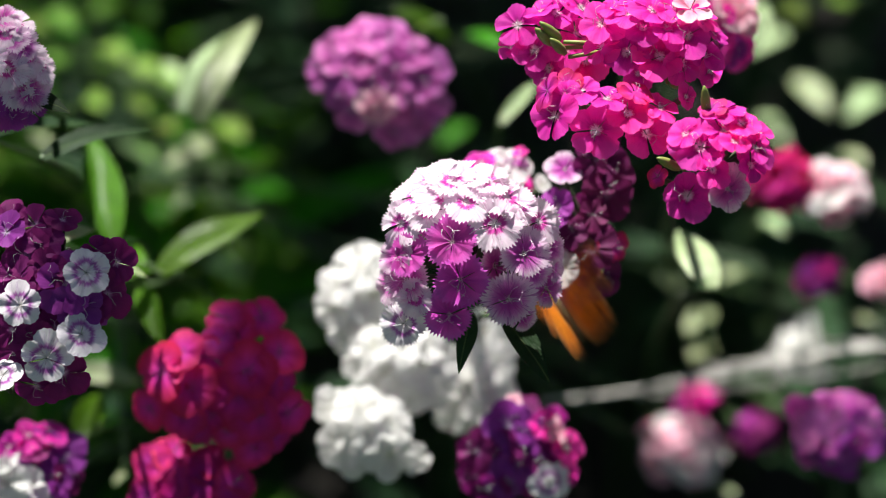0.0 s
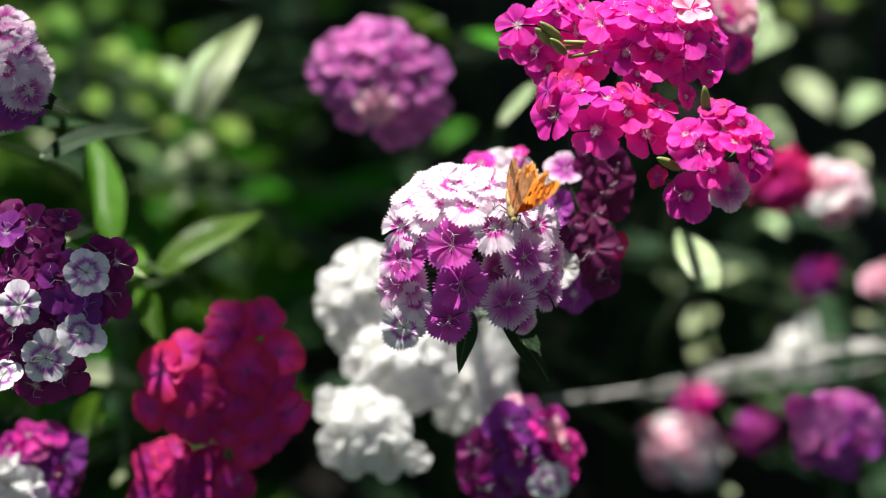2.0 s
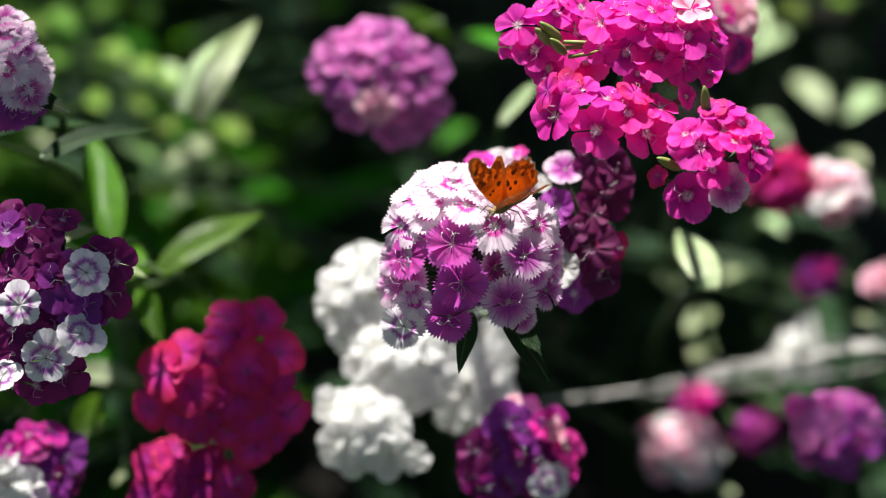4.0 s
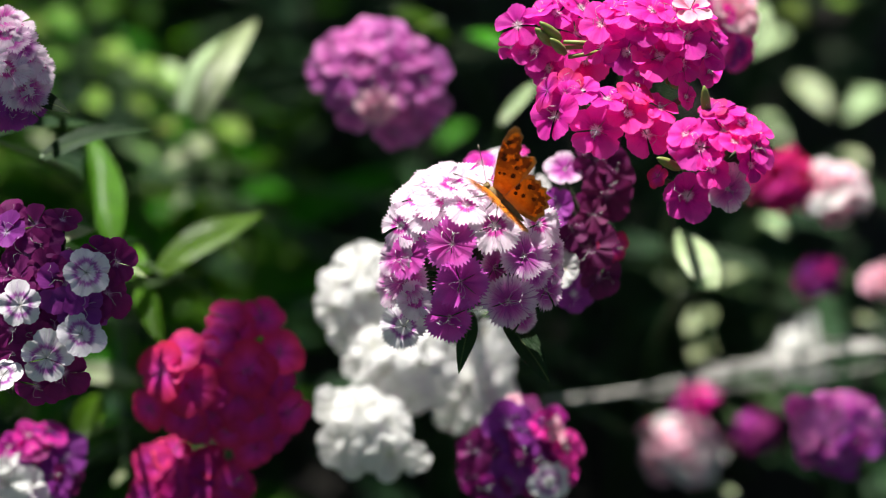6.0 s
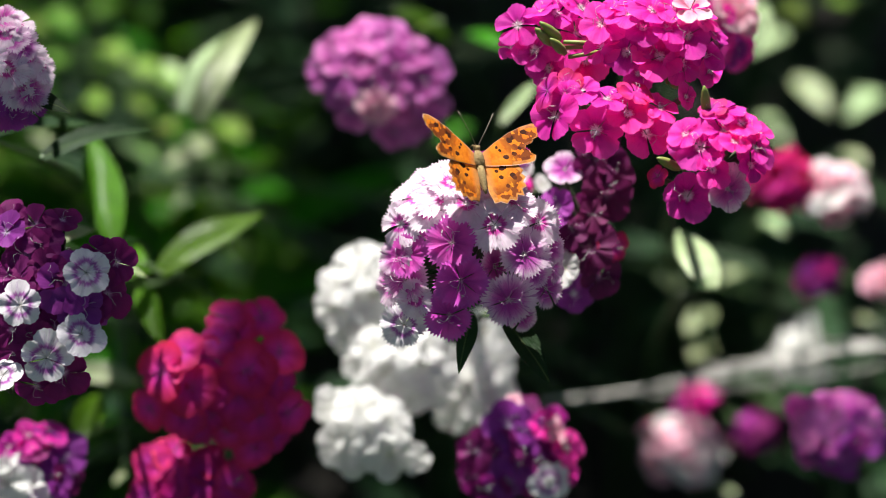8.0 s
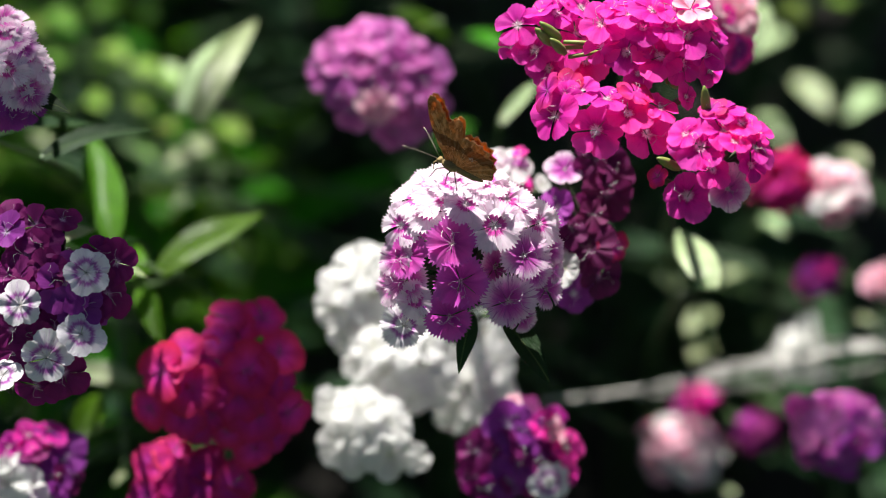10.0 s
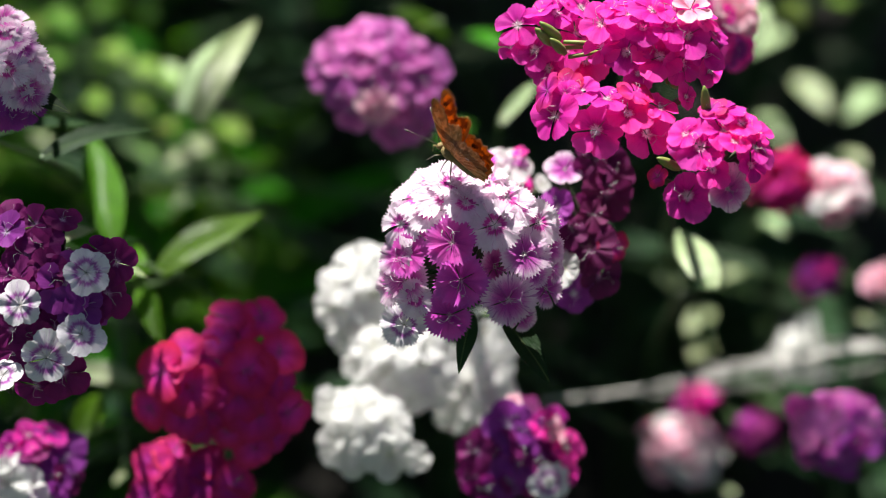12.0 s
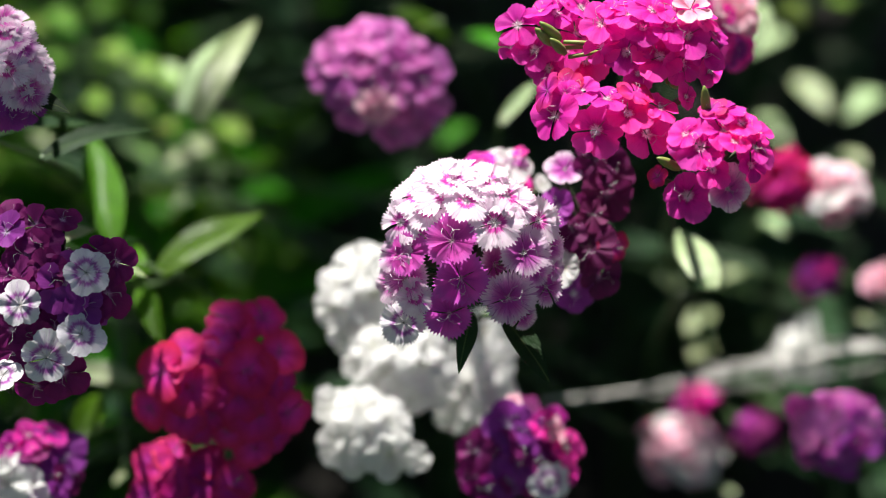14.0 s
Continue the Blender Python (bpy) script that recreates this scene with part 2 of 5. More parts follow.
def leaf_mesh(seed, droop, fold=0.25, width=0.115):
    """A lance-shaped leaf one unit long along x, folded at the midrib."""
    rnd = random.Random(seed)
    bm = bmesh.new()
    rows = []
    wave = rnd.uniform(0, 6)
    for i in range(11):
        s = i / 10
        w = width * (math.sin(math.pi * min(1, s * 0.92 + 0.08) ** 0.85) ** 0.9 + 0.02) if i < 10 else 0.002
        bend = -droop * s * s
        rows.append([bm.verts.new((s * (1 - 0.12 * droop * s), v * w + 0.012 * math.sin(4 * s + wave),
                                   bend + abs(v) * w * fold + 0.010 * math.sin(9 * s + wave + 2 * v))) for v in (-1, -0.5, 0, 0.5, 1)])
    for a, b in zip(rows, rows[1:]):
        for j in range(4):
            bm.faces.new((a[j], b[j], b[j + 1], a[j + 1]))
    me = bpy.data.meshes.new("leaf")
    bm.to_mesh(me)
    bm.free()
    for f in me.polygons:
        f.use_smooth = True
    return me


DROOPS = (0.05, 0.22, 0.4, 0.12)


def leaf_set(material, width):
    out = []
    for i, droop in enumerate(DROOPS):
        me = leaf_mesh(i, droop, 0.3, width)
        me.materials.append(material)
        out.append(me)
    return out


# yellow-green copy of the leaf with sunshine put into its colour
SUNNY = leaf_set(leaf_material("sunlit_yellow_leaf", (0.11, 0.23, 0.02), (0.21, 0.35, 0.05), 0.38), 0.13)
LEAVES, FRESH, SUNLIT = leaf_set(LEAF, 0.115), leaf_set(LEAF_FRESH, 0.13), leaf_set(LEAF_SUNLIT, 0.13)


def leaf_on(plant, at, way, length, roll=0.0, meshes=None, pick=None, wide=1.0, lift=0.0):
    """A leaf from a point of the plant, in the plant's space, along a way."""
    meshes = meshes or LEAVES
    q = Vector(way).normalized().to_track_quat("X", "Z").to_matrix().to_4x4()
    m = Matrix.Translation(at) @ q @ Matrix.Rotation(roll, 4, "X") @ Matrix.Rotation(-lift, 4, "Y") @ Matrix.Diagonal((length, length * wide, length, 1))
    return part("leaf", meshes[random.randrange(len(meshes)) if pick is None else pick], None, plant, "", m)


def curve_points(a, b, bend, n=7):
    a, b, bend = Vector(a), Vector(b), Vector(bend)
    return [a.lerp(b, i / n) + bend * (4 * (i / n) * (1 - i / n)) for i in range(n + 1)]


def arch(a, knee, b, n=9):
    """Points along a smooth bow from a over knee to b."""
    a, knee, b = Vector(a), Vector(knee), Vector(b)
    return [a.lerp(knee, i / n).lerp(knee.lerp(b, i / n), i / n) for i in range(n + 1)]


def of(kind, proud, places):
    """Florets of one kind, how far they stand out in mm, and their places on the bunch."""
    return kind, proud, places


def bunch(centre, axes, *florets):
    """A bunch of florets on the face of a head: its centre, half axes in mm and florets."""
    return centre, axes, florets


def sweet_william(label, head, radius, kinds, count, petal=0.0100, meshes=None, squash=0.85, back=0.50, side=0.0, leaves=2, loose=0.10,
                  lowest=-0.35, seed=1, face=(0, 0, 0.22), lumps=0.16, wild=0.42, buds=(), front=(), inner=0):
    """A flowering plant: a stem that arches forward, leaf pairs and a domed head of florets. head: the dome's centre. kinds: what the
    filling florets are. front: bunches on the head's face, each (centre, half
    axes in mm, florets by kind and how proud they stand), a floret as (across, up, size in mm, turn to the side, turn up in degrees). inner: florets deeper in."""
    rnd = random.Random(seed)
    random.seed(seed)
    meshes = meshes or (FAR if head[1] > 0.2 else ROUND)
    c = Vector(head)
    base = Vector((c.x + side + rnd.uniform(-0.03, 0.03), c.y + back, 0.0))
    plant = thing("sweet_william", base.x, base.y, 0.0, label, "flower", "flowers in the bed")
    c_in = c - base
    foot = c_in + Vector((0, 0.5 * radius, -0.5 * radius))
    reach = min(0.5, (foot.z - 0.03) / 0.57)
    knee = foot + Vector((0, 0.82 * reach, -0.57 * reach))
    pts = arch((0, 0, -0.01), knee, foot)
    bm = bmesh.new()
    tube(bm, pts, [0.0032 - 0.0012 * i / 9 for i in range(10)], 8)
    for i in (3, 5, 7):
        d = (pts[i + 1] - pts[i]).normalized()
        tube(bm, [pts[i] - d * 0.003, pts[i], pts[i] + d * 0.003], [0.0022, 0.0040, 0.0022], 8)
    part("stem", bm, STEM, plant)
    for i in range(leaves):
        a0 = rnd.uniform(0, math.tau)
        for a in (a0, a0 + math.pi):
            leaf_on(plant, pts[5 - 2 * i], (math.cos(a), math.sin(a), rnd.uniform(0.0, 0.5)), rnd.uniform(0.055, 0.085), rnd.uniform(-0.3, 0.3))
    spots = []
    for centre, (ru, rv, bulge), florets in front:
        o = Vector(centre) - c
        for kind, lift, places in florets:
            for u, v, size, aside, up in places:
                out = bulge * math.sqrt(max(0.06, 1 - (u / ru) ** 2 - (v / rv) ** 2)) + lift + rnd.uniform(-1.2, 1.2)
                tip = o + (ACROSS * u + UPWARD * v + OUTWARD * out) / 1000
                aside, up = radians(aside), radians(up)
                way = ACROSS * math.sin(aside) * math.cos(up) + UPWARD * math.sin(up) + OUTWARD * math.cos(aside) * math.cos(up)
                spots.append((tip, o * 0.8, way, size / 1000, kind, wild))
    for n, shrink in ((count, 1.0), (inner, 0.72)):
        for i in range(n):
            zz = 1 - (i + 0.5) / n * (1 - lowest)
            a = i * 2.39996 + seed
            d = Vector((math.cos(a) * math.sqrt(1 - zz * zz), math.sin(a) * math.sqrt(1 - zz * zz), zz))
            d = (d + Vector([rnd.uniform(-1, 1) * loose * 1.6 for _ in range(3)])).normalized()
            if front and shrink == 1.0 and d.dot(OUTWARD) > -0.05:
                continue
            swell = shrink * (0.8 if front else 1.0) * (1 + lumps * 1.6 * noise.noise(d * 1.7 + Vector((seed, 0, 0))))
            tip = Vector((d.x, d.y, d.z * squash)) * radius * swell * rnd.uniform(1 - loose, 1 + loose * 0.6)
            spots.append((tip, Vector(), d + Vector(face), petal, kinds[rnd.randrange(len(kinds))], wild * 1.5))
    # branching stalks, calyces and pointed bracts, then the florets on them
    bm = bmesh.new()
    low = foot - c_in
    heart = Vector((0, 0, -radius * 0.35))
    tube(bm, [low, low.lerp(heart, 0.6), heart], [0.003, 0.0035, 0.002], 7)
    for tip, hub, way, size, kind, stray in spots:
        root = heart + hub
        end = tip - way.normalized() * size * 0.12
        neck = end - way.normalized() * min(size * 1.5, (end - root).length * 0.6)
        tube(bm, [low.lerp(root, 0.6), root, neck, end - way.normalized() * 0.002, end], [0.0010, 0.0008, 0.0013, 0.0016, 0.0006], 5)
    for k in range(11):
        a = k * math.tau / 11 + rnd.uniform(-0.3, 0.3)
        way = Vector((math.cos(a), math.sin(a), rnd.uniform(-0.5, 0.4))).normalized()
        p = low + Vector((0, 0, radius * 0.3))
        across = way.cross(Vector((0, 0, 1))).normalized() * 0.0024
        e = p + way * rnd.uniform(0.6, 1.0) * radius
        m1 = p.lerp(e, 0.45) + Vector((0, 0, 0.002))
        vs = [bm.verts.new(v) for v in (p, m1 + across, e, m1 - across, m1 + Vector((0, 0, -0.001)))]
        for q in ((0, 1, 4), (1, 2, 4), (2, 3, 4), (3, 0, 4)):
            bm.faces.new([vs[i] for i in q])
    hd = part("flower_head", bm, CALYX, plant, "", Matrix.Translation(c_in))
    for tip, hub, way, size, kind, stray in spots:
        facing = (way.normalized() + Vector([rnd.uniform(-1, 1) * stray for _ in range(3)])).normalized()
        s = size * rnd.uniform(0.95, 1.06)
        m = Matrix.Translation(tip) @ turn_to(facing, rnd.uniform(0, math.tau)) @ Matrix.Diagonal((s, s, s, 1))
        part("floret", meshes[kind][rnd.randrange(len(meshes[kind]))], None, hd, "", m)
    for place in buds:
        bm = bmesh.new()
        o = Vector(place) - c
        way = (o.normalized() + Vector((rnd.uniform(-0.5, 0.5), 0, 0.8))).normalized()
        k = rnd.uniform(0.6, 0.85)
        tube(bm, [low.lerp(heart, 0.7), heart.lerp(o, 0.6), o - way * 0.006], [0.0009, 0.0009, 0.0008], 5)
        tube(bm, [o - way * 0.006 * k, o - way * 0.002 * k, o + way * 0.004 * k, o + way * 0.008 * k, o + way * 0.010 * k], [0.0010, 0.0018, 0.0017, 0.0010, 0.0003], 8)
        part("bud", bm, BUD, hd, "yellow-green unopened bud")
    return plant


def leaf_spray(label, *leaves, kind=None, seed=0, wide=1.4):
    """A shoot whose leaves reach from given bases to given tips on a stem from the ground. leaves: (base, tip, roll in degrees)."""
    rnd = random.Random(seed)
    top = Vector(leaves[0][0])
    reach = min(0.4, (top.z - 0.03) / 0.57)
    base = Vector((top.x + rnd.uniform(-0.02, 0.02), top.y + 0.82 * reach, 0.0))
    plant = thing("leafy_shoot", base.x, base.y, 0.0, label, "plant", "green shoots in the bed")
    pts = arch((0, 0, -0.01), (top.x - base.x, 0, top.z - 0.57 * reach), top - base)
    bm = bmesh.new()
    tube(bm, pts, [0.0028 - 0.0014 * i / 9 for i in range(10)], 7)
    part("stem", bm, STEM, plant)
    for a, b, roll in leaves[1:]:
        bm = bmesh.new()
        tube(bm, [pts[7], (pts[7] + Vector(a) - base) / 2 + Vector((0, 0, 0.004)), Vector(a) - base], [0.0014, 0.0013, 0.0010], 6)
        part("leaf_stalk", bm, STEM, plant)
    for i, (a, b, roll) in enumerate(leaves):
        way = Vector(b) - Vector(a)
        pick = (1, 2)[(i + seed) % 2]
        lift, chord = math.atan2(DROOPS[pick], 1 - 0.12 * DROOPS[pick]), math.hypot(DROOPS[pick], 1 - 0.12 * DROOPS[pick])
        leaf_on(plant, Vector(a) - base, way, way.length / chord, radians(roll), kind or LEAVES, pick, wide, lift)
    return plant


def leafy_shoot(x, y, height, label, meshes=None, pairs=6, length=0.08, lean=(0, 0), seed=0):
    """A flowerless shoot with opposite leaf pairs."""
    rnd = random.Random(seed)
    random.seed(seed)
    plant = thing("leafy_shoot", x, y, 0.0, label, "plant", "green shoots in the bed")
    pts = curve_points((0, 0, -0.01), (lean[0], lean[1], height), (rnd.uniform(-0.02, 0.02), rnd.uniform(-0.02, 0.02), 0), 9)
    bm = bmesh.new()
    tube(bm, pts, [0.003 - 0.0018 * i / 9 for i in range(10)], 6)
    part("stem", bm, STEM, plant)
    for i in range(pairs):
        s = 0.25 + 0.75 * i / max(1, pairs - 1)
        p = pts[0].lerp(pts[9], s) if s >= 1 else pts[int(s * 9)].lerp(pts[min(9, int(s * 9) + 1)], s * 9 % 1)
        a0 = i * math.pi / 2 + rnd.uniform(-0.5, 0.5) + seed
        for a in (a0, a0 + math.pi):
            leaf_on(plant, p, (math.cos(a), math.sin(a), rnd.uniform(0.1, 0.9)), length * rnd.uniform(0.7, 1.15) * (0.65 if i == pairs - 1 else 1), rnd.uniform(-0.4, 0.4), meshes)
    return plant


# ---- ground ----
bm = bmesh.new()
ticks = [-300, -60, -15, -5, -2.5] + [-1.8 + 0.12 * i for i in range(31)] + [2.5, 5, 15, 60, 300]
grid = [[bm.verts.new((gx, gy, 0.025 * noise.noise(Vector((gx * 3, gy * 3, 0))) + 0.012 * noise.noise(Vector((gx * 11, gy * 11, 4))) - 0.02)) for gx in ticks] for gy in ticks]
for ra, rb in zip(grid, grid[1:]):
    for j in range(len(ticks) - 1):
        f = bm.faces.new((ra[j], ra[j + 1], rb[j + 1], rb[j]))
        mid = f.calc_center_median()
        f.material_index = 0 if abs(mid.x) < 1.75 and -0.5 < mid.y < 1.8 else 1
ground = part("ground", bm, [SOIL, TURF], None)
tagged(ground, "crumbly garden soil darkened for shade, with short turf around the bed", "soil", kind="structure")

# ---- flowers in focus ----
main_flower = sweet_william(
    "pink-eyed white and mauve sweet william with fringed petals", (0.0093, 0.0012, 0.4982), 0.0290, ["picotee", "lilac", "purple"], 20, 0.0098, meshes=NEAR, seed=3, side=0.02, inner=2, wild=0.09,
    front=[
        bunch((0.0093, 0.0012, 0.4982), (34.8, 34.8, 30.0),
            of("picotee", 0, [(-7.7, 20.2, 10.7, -4, 32), (8.8, 10.1, 10.4, 6, 18), (-24.4, 10.3, 8.5, -24, 16), (24.6, 10.9, 8.3, 26, 16), (-19.0, 19.9, 8.7, -22, 36), (-6.1, 25.2, 9.1, 0, 43), (3.8, 23.6, 9.1, 8, 40), (13.1, 19.6, 8.7, 19, 36), (-13.7, 24.9, 8.4, -16, 44), (-1.2, 27.6, 7.9, 5, 47), (-14.6, 15.2, 9.1, -11, 27), (17.2, 15.7, 7.5, 21, 27), (6.8, 25.2, 7.9, 11, 44), (-9.1, 27.3, 7.2, -5, 48), (-1.2, 17.6, 8.7, 3, 31), (-19.0, -16.2, 7.1, -19, -3)]),
            of("purple", 0, [(-6.2, 3.8, 9.8, -5, 14), (-3.2, -9.6, 9.6, -2, -9), (-7.1, -21.9, 8.7, -6, -12), (-21.6, -0.6, 7.9, -21, 9)]),
            of("lilac", 0, [(19.1, -0.2, 9.5, 18, 8), (13.6, -16.4, 10.5, 11, -2), (27.4, -12.5, 8.4, 35, -2), (-22.4, -9.3, 9.1, -19, -1), (-27.6, -10.9, 7.2, -40, -1), (-25.6, -1.4, 7.1, -32, 7), (28.7, 1.8, 6.8, 44, 12), (28.7, -5.0, 6.4, 48, 4), (18.8, -22.9, 5.6, 20, -17), (22.6, -6.9, 5.9, 24, 4)]),
            of("ringed", 2, [(-23.4, -25.5, 8.2, -14, -6)]))])
sweet_william(
    "bright magenta sweet william in full sun", (0.0736, 0.0381, 0.5631), 0.0190, ["magenta"], 8, 0.0092, meshes=ROUND, seed=5, inner=3, wild=0.30,
    front=[
        bunch((0.0736, 0.0381, 0.5631), (26.1, 22.1, 22.0),
            of("magenta", 0, [(-17.9, 5.8, 9.1, -20, 33), (-8.9, 9.1, 8.3, -8, 44), (-9.7, -4.8, 9.9, -10, 20), (2.0, -6.1, 9.8, 6, 19), (9.9, -8.7, 8.7, 16, 9), (11.5, 1.1, 9.1, 18, 26), (18.3, -5.1, 8.7, 32, 16), (4.7, 3.7, 8.3, 4, 36), (-3.9, 3.7, 7.9, -4, 33), (-0.5, 10.4, 8.3, 4, 50), (-18.0, -2.6, 7.9, -28, 19), (-13.9, 11.8, 7.5, -16, 54), (22.0, 2.1, 6.8, 40, 26), (21.0, -10.6, 6.8, 36, 3), (6.5, 10.5, 7.5, 12, 54), (-5.3, -12.2, 7.1, -8, -6), (17.8, 7.9, 7.1, 28, 44)]),
            of("blush", 2, [(13.1, 10.9, 7.9, 20, 54)])),
        bunch((0.0357, 0.0459, 0.5585), (17.2, 17.2, 12.0),
            of("magenta", 0, [(-9.2, 5.5, 9.2, -24, 36), (-11.2, -2.1, 6.8, -44, 19), (-3.2, -3.5, 8.0, -16, 12), (4.7, 10.0, 8.0, 8, 50), (14.1, 12.5, 8.5, 12, 47), (-1.3, 10.8, 7.2, -8, 54), (7.7, -3.4, 8.0, 16, 16), (15.0, -6.9, 9.3, 12, 6), (2.1, -10.2, 8.0, -4, -3), (9.4, -11.2, 8.5, 12, 0), (11.8, 2.4, 7.2, 16, 30)])),
        bunch((0.0576, 0.0096, 0.5503), (24.7, 14.8, 12.0),
            of("magenta", 0, [(-19.1, -0.4, 10.2, -42, 9), (-9.7, 8.4, 7.4, -12, 44), (-0.6, 5.9, 8.6, 4, 47), (-4.6, -5.4, 10.6, -6, 7), (13.4, -6.7, 10.2, 11, 8), (6.6, 0.4, 8.2, 8, 26), (18.2, 2.6, 7.1, 24, 26), (-14.8, 6.5, 6.7, -24, 33), (27.4, 6.4, 5.5, 36, 19)]),
            of("crimson", 0, [(-21.7, 8.7, 7.9, -40, 22), (9.2, 7.4, 7.4, 12, 30), (-14.6, 10.6, 6.7, -16, 30)]))], buds=[(0.0386, 0.0306, 0.5715), (0.0410, 0.0275, 0.5671), (0.0360, 0.0294, 0.5699), (0.0857, 0.0312, 0.5725), (0.0827, 0.0201, 0.5566)])
sweet_william(
    "small bright magenta sweet william head", (0.0934, -0.0023, 0.5403), 0.0165, ["magenta"], 7, 0.0088, meshes=ROUND, seed=8, side=0.10, inner=0, wild=0.22,
    front=[
        bunch((0.0934, -0.0023, 0.5403), (19.7, 20.7, 16.0),
            of("magenta", 0, [(3.0, 16.1, 8.2, 4, 56), (-5.3, 3.8, 10.5, -11, 28), (3.3, 8.9, 8.2, 6, 42), (9.5, 12.1, 7.8, 24, 46), (14.6, 3.2, 8.2, 38, 22), (12.9, -2.7, 7.0, 36, 9), (-9.1, -13.2, 10.1, -14, 4), (-10.1, 8.2, 6.6, -32, 42), (6.8, 5.4, 7.0, 20, 32), (16.5, 8.6, 5.9, 40, 32), (-0.7, -4.4, 7.0, 8, 18)]),
            of("crimson", 0, [(-19.0, -6.6, 4.7, -48, 18), (-0.5, 17.3, 5.9, -4, 60)]),
            of("lilac", 0, [(4.6, -11.1, 8.6, 22, 2)]))], buds=[(0.0789, -0.0103, 0.5428), (0.0910, 0.0011, 0.5591)])
sweet_william(
    "dark plum sweet william with violet-ringed white florets", (-0.1395, -0.0194, 0.4931), 0.0255, ["plum", "plum", "violet"], 14, 0.0092, meshes=ROUND, seed=9, inner=10, wild=0.16,
    front=[
        bunch((-0.1395, -0.0194, 0.4931), (32.9, 35.9, 20.0),
            of("ringed", 4, [(16.1, 8.7, 8.8, 10, 6), (-6.8, -2.6, 8.6, -8, 7), (14.3, -12.5, 9.0, 12, 24), (2.1, -21.1, 9.4, -6, -6), (-13.8, -26.9, 7.1, -8, 35)]),
            of("plum", -2, [(-2.5, 25.2, 9.0, -8, 31), (0.5, 18.5, 7.8, -4, 24), (22.7, 0.8, 9.4, 32, -6), (6.7, 27.2, 7.1, 8, 38), (-10.1, -18.8, 7.9, -24, -6), (-4.3, -14.4, 8.6, -8, 0), (-3.2, -31.3, 9.1, -8, -24), (7.1, -26.8, 9.1, 8, -21), (-12.4, 27.8, 7.9, -16, 38), (15.2, -3.6, 9.0, 16, -9), (-10.6, -11.5, 7.8, -16, 0), (4.6, -10.4, 7.8, 0, 0), (-5.9, 14.6, 10.6, -14, 14), (25.4, 12.2, 9.1, 34, 10), (19.6, 15.8, 7.1, 20, 21), (-8.1, 6.8, 8.6, -16, 7), (1.7, 9.1, 7.8, 0, 10)]),
            of("violet", 0, [(8.8, 3.7, 12.1, 4, 4), (-12.9, 22.9, 7.9, -20, 28), (13.3, -2.6, 9.0, 16, -12)]))])
sweet_william(
    "pink-eyed white sweet william with a mauve rim", (-0.1594, 0.0372, 0.5531), 0.0160, ["picotee", "lilac"], 26, 0.0086, meshes=NEAR, seed=10, inner=6, wild=0.16,
    front=[
        bunch((-0.1594, 0.0372, 0.5531), (19.2, 21.2, 14.0),
            of("picotee", 0, [(12.3, 3.7, 7.2, 16, 21), (15.9, 0.7, 6.8, 36, 14), (16.1, -4.9, 6.8, 40, 0), (4.8, 11.2, 7.2, 0, 28), (7.9, 15.1, 6.4, 12, 42), (-0.8, 3.1, 7.6, -8, 14), (5.5, -1.3, 8.4, 0, 7), (8.4, -7.1, 8.0, 12, -3)]),
            of("lilac", 0, [(6.8, 9.2, 7.2, 8, 31), (13.1, -9.7, 6.8, 28, -12), (10.7, 6.9, 6.4, 12, 24), (3.3, 17.1, 6.8, 0, 46)]),
            of("violet", 0, [(11.3, -14.1, 8.0, 20, -21), (5.1, -16.2, 8.4, 4, -24), (-3.2, -12.7, 8.0, -8, -12)]))])

# ---- flowers behind, out of focus ----
sweet_william(
    "dark plum sweet william in the shade", (0.0551, 0.0424, 0.4821), 0.0165, ["maroon"], 10, 0.0086, meshes=ROUND, seed=12, inner=0, wild=0.22,
    front=[
        bunch((0.0551, 0.0424, 0.4821), (20.1, 31.7, 12.0),
            of("maroon", 0, [(2.3, 23.6, 10.9, 4, 18), (5.9, 10.3, 10.9, 8, 4), (-1.2, -9.5, 10.9, -4, -3), (3.1, -20.4, 9.2, 12, -9), (-7.5, -3.2, 7.5, -16, 4), (9.0, 17.7, 8.4, 32, 14), (0.4, 3.0, 6.3, 0, 14)]),
            of("violet", 0, [(-12.8, 6.0, 8.4, -28, 10), (-6.4, -26.3, 8.8, -12, -18)]),
            of("crimson", 0, [(8.0, -8.7, 7.1, 36, 0)]),
            of("white", 2, [(-10.3, -16.6, 7.1, -32, 0)]),
            of("lilac", 0, [(-9.8, 20.3, 7.5, -12, 42), (-13.0, -7.0, 6.3, -40, 10)]))])
sweet_william(
    "half-open pink and white sweet william buds", (0.0229, 0.0758, 0.4862), 0.0075, ["white", "lilac"], 4, 0.0054, seed=35, inner=0, wild=0.3,
    front=[
        bunch((0.0229, 0.0758, 0.4862), (16.2, 8.6, 6.0),
            of("white", 0, [(-2.7, -0.2, 7.7, -8, 28), (3.1, -0.2, 8.6, 20, 14), (15.1, -7.4, 4.3, 24, 28)]),
            of("magenta", 0, [(-8.7, 0.7, 6.9, -28, 28), (6.4, 5.0, 3.4, 16, 42), (7.5, -8.2, 4.3, 8, 7)]),
            of("lilac", 0, [(5.3, -1.9, 6.5, 28, 7)]))])
